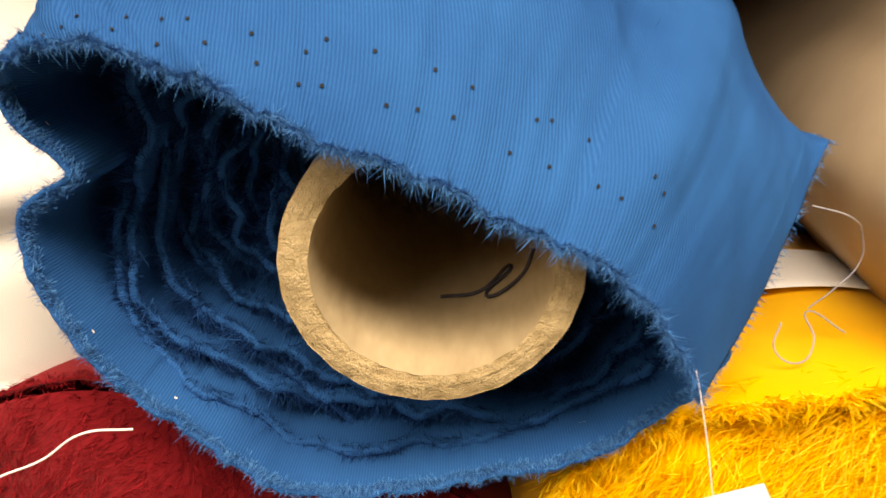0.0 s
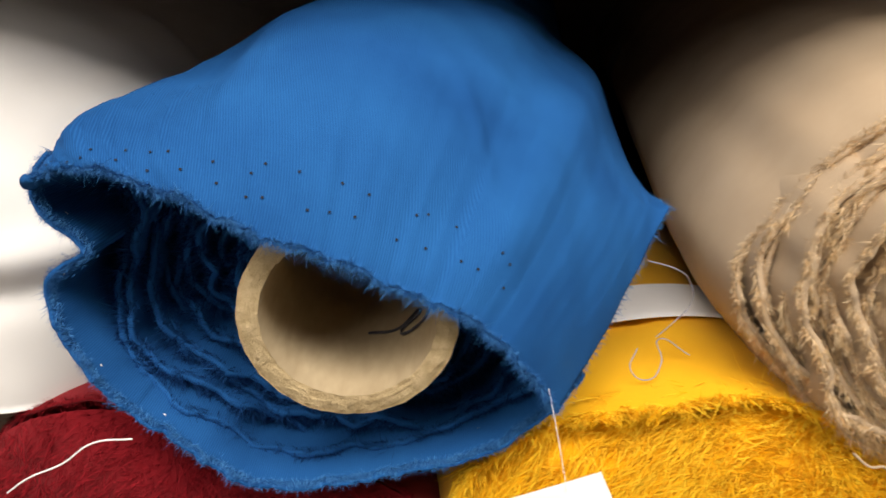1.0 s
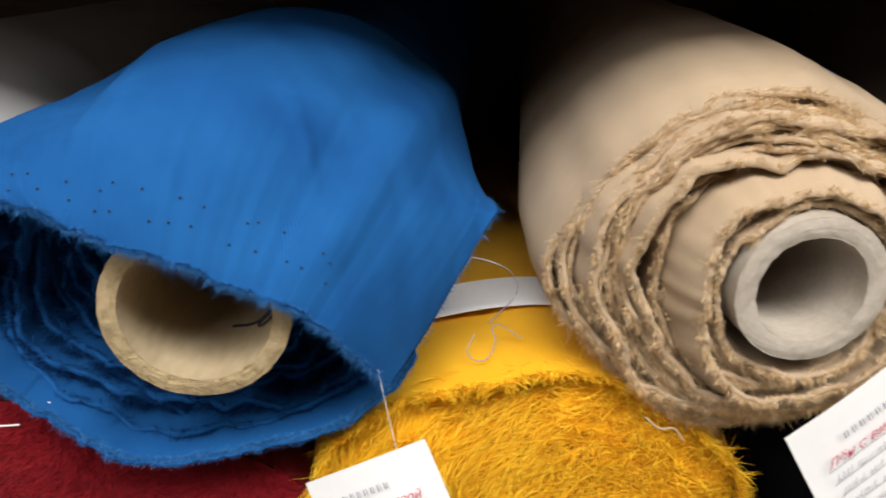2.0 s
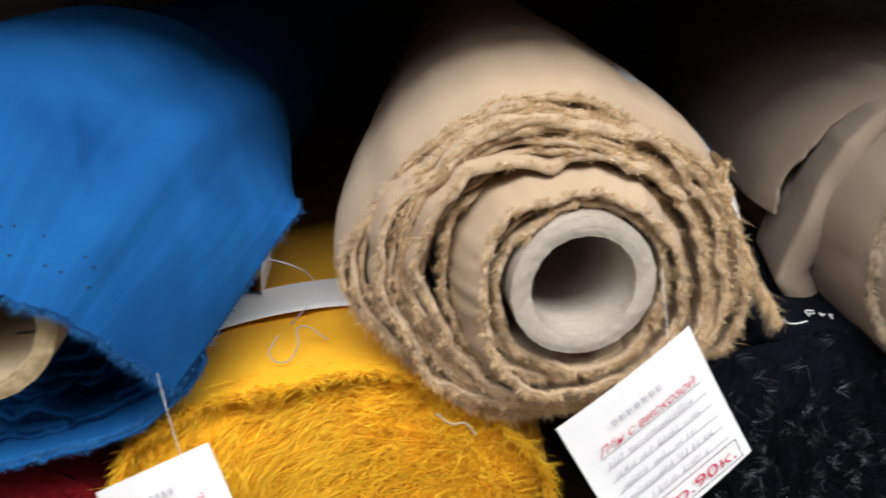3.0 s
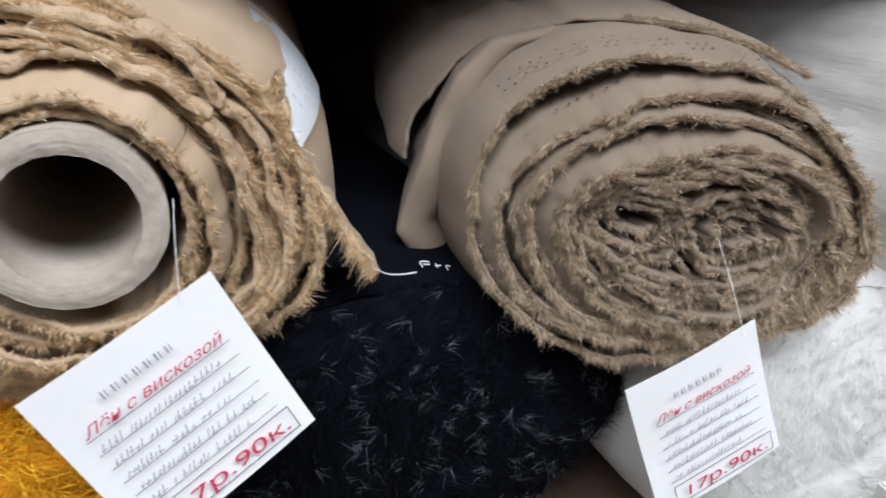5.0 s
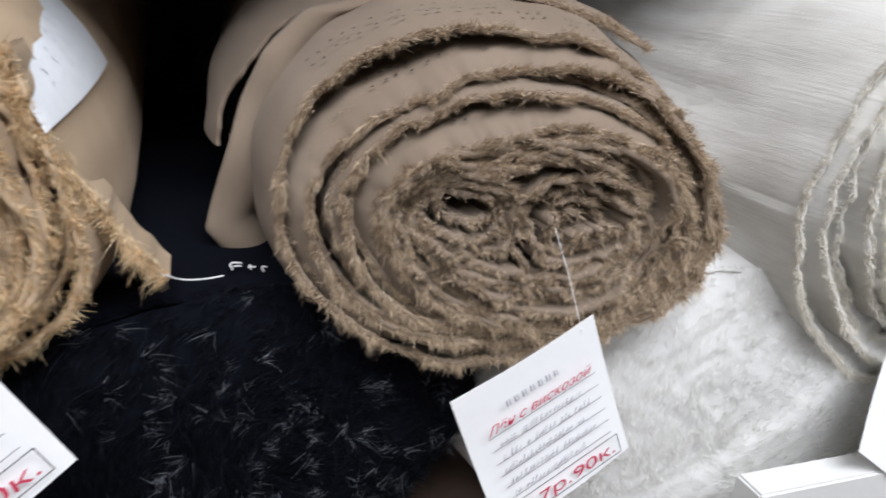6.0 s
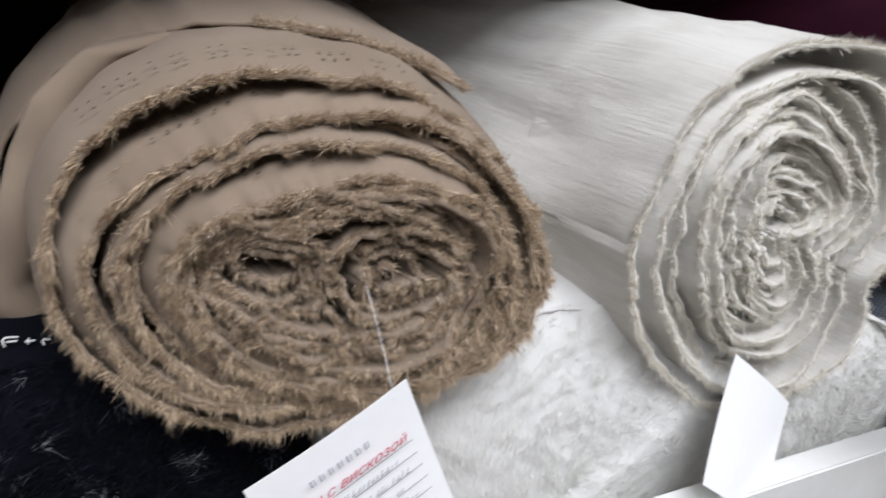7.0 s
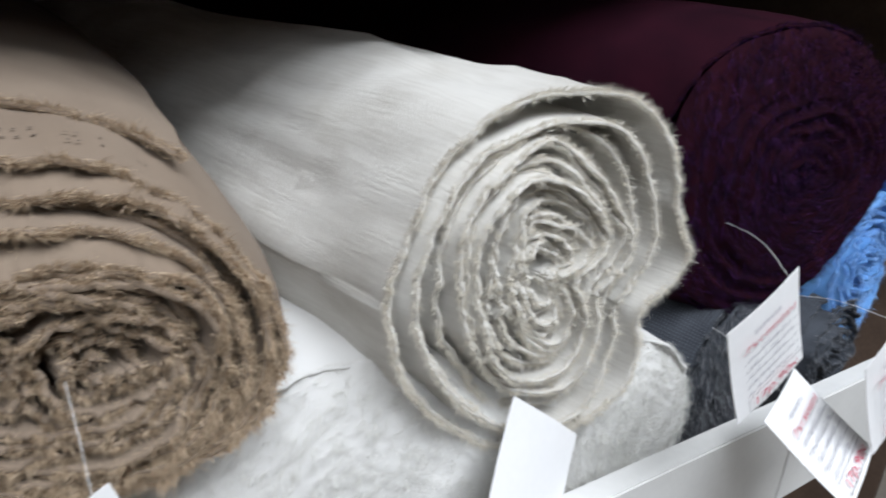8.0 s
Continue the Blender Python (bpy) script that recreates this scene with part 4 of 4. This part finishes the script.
shaggy_bolt("navy black bolt with shaggy glinting threads", (0.305, 1.040), (0.088, 0.064), 0.148, BLACK, BLACK_F, 240, 9, 44000, 0.007, glints=230, lock=10, soft=True, flow=0.9, set_back=0.010, lean=(-0.06, 0.0), grow=0.008)
shaggy_bolt("white bolt with a soft fluffy end", (0.500, 1.030), (0.098, 0.076), 0.110, WHITE, WHITE_F, 260, 12, 50000, 0.004, lock=8, ridge=0.0001, slope=-0.2, set_back=0.008, flow=1.2, drop=0.1, soft=True, width=0.00008)
shaggy_bolt("small white bolt with a fluffy greyish end", (0.652, 1.022), (0.062, 0.062), 0.078, WHITE, WHITE_F, 270, 9, 36000, 0.005, lock=8, ridge=0.0002, slope=-0.15, set_back=0.008, flow=1.0, drop=0.1, soft=True, width=0.00008)
snow = shaggy_bolt("smooth white bolt with a loose end draped over it", (-0.180, 1.146), (0.084, 0.060), 0.185, WHITE, WHITE_F, 280, 7, 9000, 0.003)
us = np.linspace(0, 1, 120)
tx, tz = ring_points((-0.180, 1.150, 0.094, 0.070, 0, []), np.radians(178 - 176 * us))
back = np.stack((tx, np.full(120, 0.34), tz), 1)
front = np.stack((-0.272 + 0.208 * us, 0.150 + 0.006 * np.sin(us * 7) + 0.055 * us ** 4, 1.098 + 0.006 * np.sin(us * 5) + 0.001 * wob(us * 20, 7)), 1)
hump = np.stack((-0.282 + 0.200 * us, 0.140 + 0.05 * us ** 6 + 0.010 * np.cos(us * 6), 1.238 - 0.02 * (2 * us - 1) ** 2), 1)


def white_fold(U, V):
    o = 0.004 * np.exp(-((V - 0.86 + 0.10 * U) / 0.03) ** 2) - 0.004 * np.exp(-((V - 0.92 + 0.10 * U) / 0.025) ** 2)
    return o + 0.0018 * wob(U * 7 + V * 4, 301, 3) + 0.0012 * wob(U * 3 - V * 13, 302, 3)


drape("loose_flap", back, hump, front, white_fold, WHITE, snow, "soft white cloth hanging over the end")
shaggy_bolt("dark purple bolt with a fuzzy end", (0.790, 1.162), (0.105, 0.088), 0.070, PURPLE, PURPLE_F, 300, 11, 50000, 0.006, slope=-0.25, lean=(-0.05, 0.0), soft=True, lock=7, ridge=0.0022)
shaggy_bolt("dark grey bolt with pale loose threads", (0.785, 1.022), (0.070, 0.062), 0.070, GREY, GREY_F, 320, 8, 30000, 0.008, soft=True, lock=6)
shaggy_bolt("light blue bolt with a looped fuzzy end", (0.965, 1.075), (0.078, 0.072), 0.060, SKY, SKY_F, 340, 8, 30000, 0.005)
shaggy_bolt("dark grey bolt with a dull cut end", (0.925, 1.012), (0.068, 0.052), 0.055, GREY, GREY_F, 360, 8, 12000, 0.005)

# ---- loose threads ----
tagged(thread("loose_thread", [(-0.108, 0.136, 1.084), (-0.100, 0.135, 1.090), (-0.090, 0.136, 1.094), (-0.080, 0.137, 1.1005), (-0.069, 0.138, 1.101)], 0.00028, PAPER), "white loose thread lying on the red bolt", "thread")
tagged(thread("loose_thread", [(0.085, 0.166, 1.113), (0.082, 0.160, 1.108), (0.087, 0.158, 1.106), (0.092, 0.162, 1.110), (0.093, 0.170, 1.114), (0.103, 0.168, 1.109)], 0.00022, GREY_INK), "thin grey looped thread on the yellow bolt", "thread")
tagged(thread("loose_thread", [(0.084, 0.160, 1.146), (0.092, 0.158, 1.144), (0.098, 0.162, 1.138), (0.100, 0.164, 1.130), (0.095, 0.163, 1.124), (0.090, 0.164, 1.118)], 0.00018, GREY_INK), "thin grey thread hanging from the blue cloth", "thread")
tagged(thread("loose_thread", [(0.277, 0.149, 1.115), (0.283, 0.154, 1.1105), (0.290, 0.158, 1.108), (0.297, 0.162, 1.1065)], 0.0003, PAPER), "white loose thread lying on the black bolt", "thread")
tagged(thread("loose_thread", [(0.139, 0.130, 1.098), (0.144, 0.129, 1.094), (0.149, 0.130, 1.093), (0.153, 0.130, 1.088)], 0.0004, BEIGE), "pale loose thread under the beige bolt", "thread")

MARK = base("chalk_mark", (0.306, 0.168, 1.1035), "white stitched marks on the black bolt", "mark")
for pts in (((0.301, 0.166, 1.1065), (0.3015, 0.170, 1.1070), (0.305, 0.170, 1.1068)), ((0.3018, 0.168, 1.1068), (0.3045, 0.168, 1.1066)), ((0.307, 0.166, 1.1060), (0.3075, 0.169, 1.1062)), ((0.3065, 0.1675, 1.1062), (0.309, 0.1675, 1.1060)), ((0.311, 0.165, 1.1052), (0.3115, 0.168, 1.1056), (0.313, 0.168, 1.1052))):
    thread("stroke", list(pts), 0.0003, PAPER, MARK)

# ---- front lip of the shelf ----
LIP = base("shelf_lip", (0.80, 0.035, 0.96), "white laminate front board of the shelf", "shelf board")
lip_m = Matrix.Translation((0.48, 0.082, 0.995)) @ pose(0, 0, 0, 0, 0, -8.4)
box("board", (0.30, 0.014, 0.07), LAMINATE, lip_m @ pose(0.150, 0, 0), LIP)
box("board", (0.70, 0.014, 0.07), LAMINATE, lip_m @ pose(0.652, 0, 0), LIP)


# ---- price tags ----
def letters(name, text, size, m, material, parent, shear=0.0, label="", wide=0.0):
    c = bpy.data.curves.new(name, "FONT")
    c.body, c.size, c.shear, c.align_x = text, size, shear, "LEFT"
    tmp = bpy.data.objects.new(name, c)
    scene.collection.objects.link(tmp)
    me = bpy.data.meshes.new_from_object(tmp.evaluated_get(bpy.context.evaluated_depsgraph_get()))
    bpy.data.objects.remove(tmp)
    bpy.data.curves.remove(c)
    if wide:
        xs = [v.co.x for v in me.vertices]
        me.transform(Matrix.Diagonal((wide / (max(xs) - min(xs)), 1, 1, 1)))
    me.transform(m)
    me.materials.clear()
    return put(name, me, material, parent, label)


def bars(name, rows, m, material, parent, label=""):
    """Little flat bars (x, y, width, height) on the paper, as one mesh."""
    co, f = [], []
    for x, y, w, h, *lean in rows:
        k = (lean or (0,))[0]
        f.append([len(co) + j for j in range(4)])
        co += [m @ Vector((x, y, 0)), m @ Vector((x + w, y, 0)), m @ Vector((x + w + k, y + h, 0)), m @ Vector((x + k, y + h, 0))]
    return put(name, mesh_of(name, np.array([tuple(v) for v in co]), np.array(f)), material, parent, label, "stuff")


def price_tag(left, top, right, string, written=True, seed=0, size=1.0):
    """A paper tag: left and top are its two upper corners, right a point below top along its side."""
    L, T, R_ = Vector(left), Vector(top), Vector(right)
    ux = (T - L).normalized()
    uy = -((R_ - T) - (R_ - T).dot(ux) * ux).normalized()
    un = ux.cross(uy)
    m = Matrix((ux, uy, un)).transposed().to_4x4()
    m.translation = L
    m = m @ Matrix.Scale(size, 4)
    tag = base("price_tag", tuple(L), "white paper price tag with handwritten notes hung on a thread" if written else "blank white paper price tag seen from its plain back", "price tag", "price tags")
    w, h = 0.052, 0.054
    n = 13
    gx, gy = np.meshgrid(np.linspace(0, w, n), np.linspace(0, -h, n), indexing="ij")
    bow = lambda a, c: 0.0012 * np.sin(a / w * math.pi) - 0.0008 * np.sin(-c / h * math.pi)
    co = np.stack((gx, gy, bow(gx, gy)), -1).reshape(-1, 3)
    co = np.concatenate((co, co - np.array((0, 0, 0.0004))))
    i = np.arange(n - 1)[:, None] * n + np.arange(n - 1)[None, :]
    f = np.stack((i, i + n, i + n + 1, i + 1), -1).reshape(-1, 4)
    f = np.concatenate((f, f[:, ::-1] + n * n))
    ed = np.arange(n - 1)
    k = n * n
    for a, c in ((ed * n, ed * n + n), (ed * n + n - 1, ed * n + 2 * n - 1), (ed, ed + 1), (k - n + ed, k - n + ed + 1)):
        f = np.concatenate((f, np.stack((a, c, c + k, a + k), 1)))
    co = np.array([tuple(m @ Vector(p)) for p in co])
    paper = put("paper", mesh_of("paper", co, f, smooth=False), PAPER, tag)
    thread("string", string, 0.00011, PAPER, tag, "thin pale string")
    if not written:
        return tag
    r = random.Random(seed)
    up = m @ Matrix.Translation((0, 0, 0.0022))
    bars("maker_mark", [(0.0150 + 0.0029 * j + dx, -0.0104, wd, 0.0022) for j in range(7) for dx, wd in ((0, 0.0005), (0.0011, 0.0003))], up, GREY_INK, paper, "small grey printed mark")
    letters("red_heading", "Лён с вискозой", 0.0042, up @ pose(0.0060, -0.0165, 0), RED_INK, paper, 0.45, "red handwritten heading", 0.039)
    rules = [(0.006, -0.0173 - 0.0048 * j, 0.040, 0.0002) for j in range(6)]
    x0, y0 = 0.0065, -0.0510
    rules += [(x0, y0, 0.041, 0.0003), (x0, y0 + 0.0074, 0.041, 0.0003), (x0, y0, 0.0003, 0.0074), (x0 + 0.041, y0, 0.0003, 0.0077)]
    bars("ruling", rules, up, INK, paper, "thin printed lines and a price box")
    scrawl = []
    for j in range(5):
        x = 0.007 + 0.002 * r.random()
        while x < 0.041 - 0.004 * (j in (2, 4)):
            wd = 0.0007 + 0.0009 * r.random()
            scrawl.append((x, -0.0217 - 0.0048 * j, 0.00028, 0.0012 + 0.0013 * r.random(), 0.0010))
            if r.random() < 0.7:
                scrawl.append((x, -0.0217 - 0.0048 * j + 0.0007 * r.random(), wd, 0.00026))
            x += wd + 0.0003 + (0.0016 if r.random() < 0.16 else 0)
    bars("handwriting", scrawl, up, GREY_INK, paper, "grey illegible handwriting")
    letters("price", "17р.90к.", 0.0058, up @ pose(0.0095, -0.0496, 0), RED_INK, paper, 0.1, "red handwritten price", 0.034)
    return tag


price_tag((0.1735, 0.105, 1.1055), (0.217, 0.117, 1.130), (0.245, 0.114, 1.081), [(0.2125, 0.126, 1.150), (0.2122, 0.120, 1.140), (0.2125, 0.1135, 1.1255)], seed=1, size=1.07)
price_tag((0.343, 0.091, 1.093), (0.391, 0.092, 1.113), (0.411, 0.085, 1.063), [(0.389, 0.114, 1.133), (0.388, 0.103, 1.122), (0.3865, 0.0905, 1.1085)], seed=2)
price_tag((0.023, 0.136, 1.073), (0.061, 0.122, 1.098), (0.066, 0.110, 1.072), [(0.049, 0.132, 1.130), (0.052, 0.126, 1.115), (0.056, 0.122, 1.093)], seed=3)
price_tag((0.559, 0.088, 1.084), (0.602, 0.080, 1.053), (0.567, 0.060, 1.009), [(0.565, 0.093, 1.10), (0.566, 0.090, 1.09), (0.567, 0.0865, 1.08)], written=False, size=1.05)
price_tag((0.614, 0.027, 1.124), (0.660, 0.021, 1.147), (0.684, 0.015, 1.099), [(0.668, 0.060, 1.155), (0.661, 0.040, 1.153), (0.654, 0.0205, 1.142)], seed=5)
price_tag((0.666, 0.019, 1.068), (0.717, 0.026, 1.078), (0.729, -0.017, 1.048), [(0.710, 0.070, 1.085), (0.700, 0.045, 1.083), (0.692, 0.0205, 1.072)], seed=6)
price_tag((0.691, -0.010, 1.101), (0.735, -0.010, 1.120), (0.744, -0.020, 1.069), [(0.735, 0.040, 1.110), (0.733, 0.020, 1.115), (0.731, -0.008, 1.115)], seed=7)
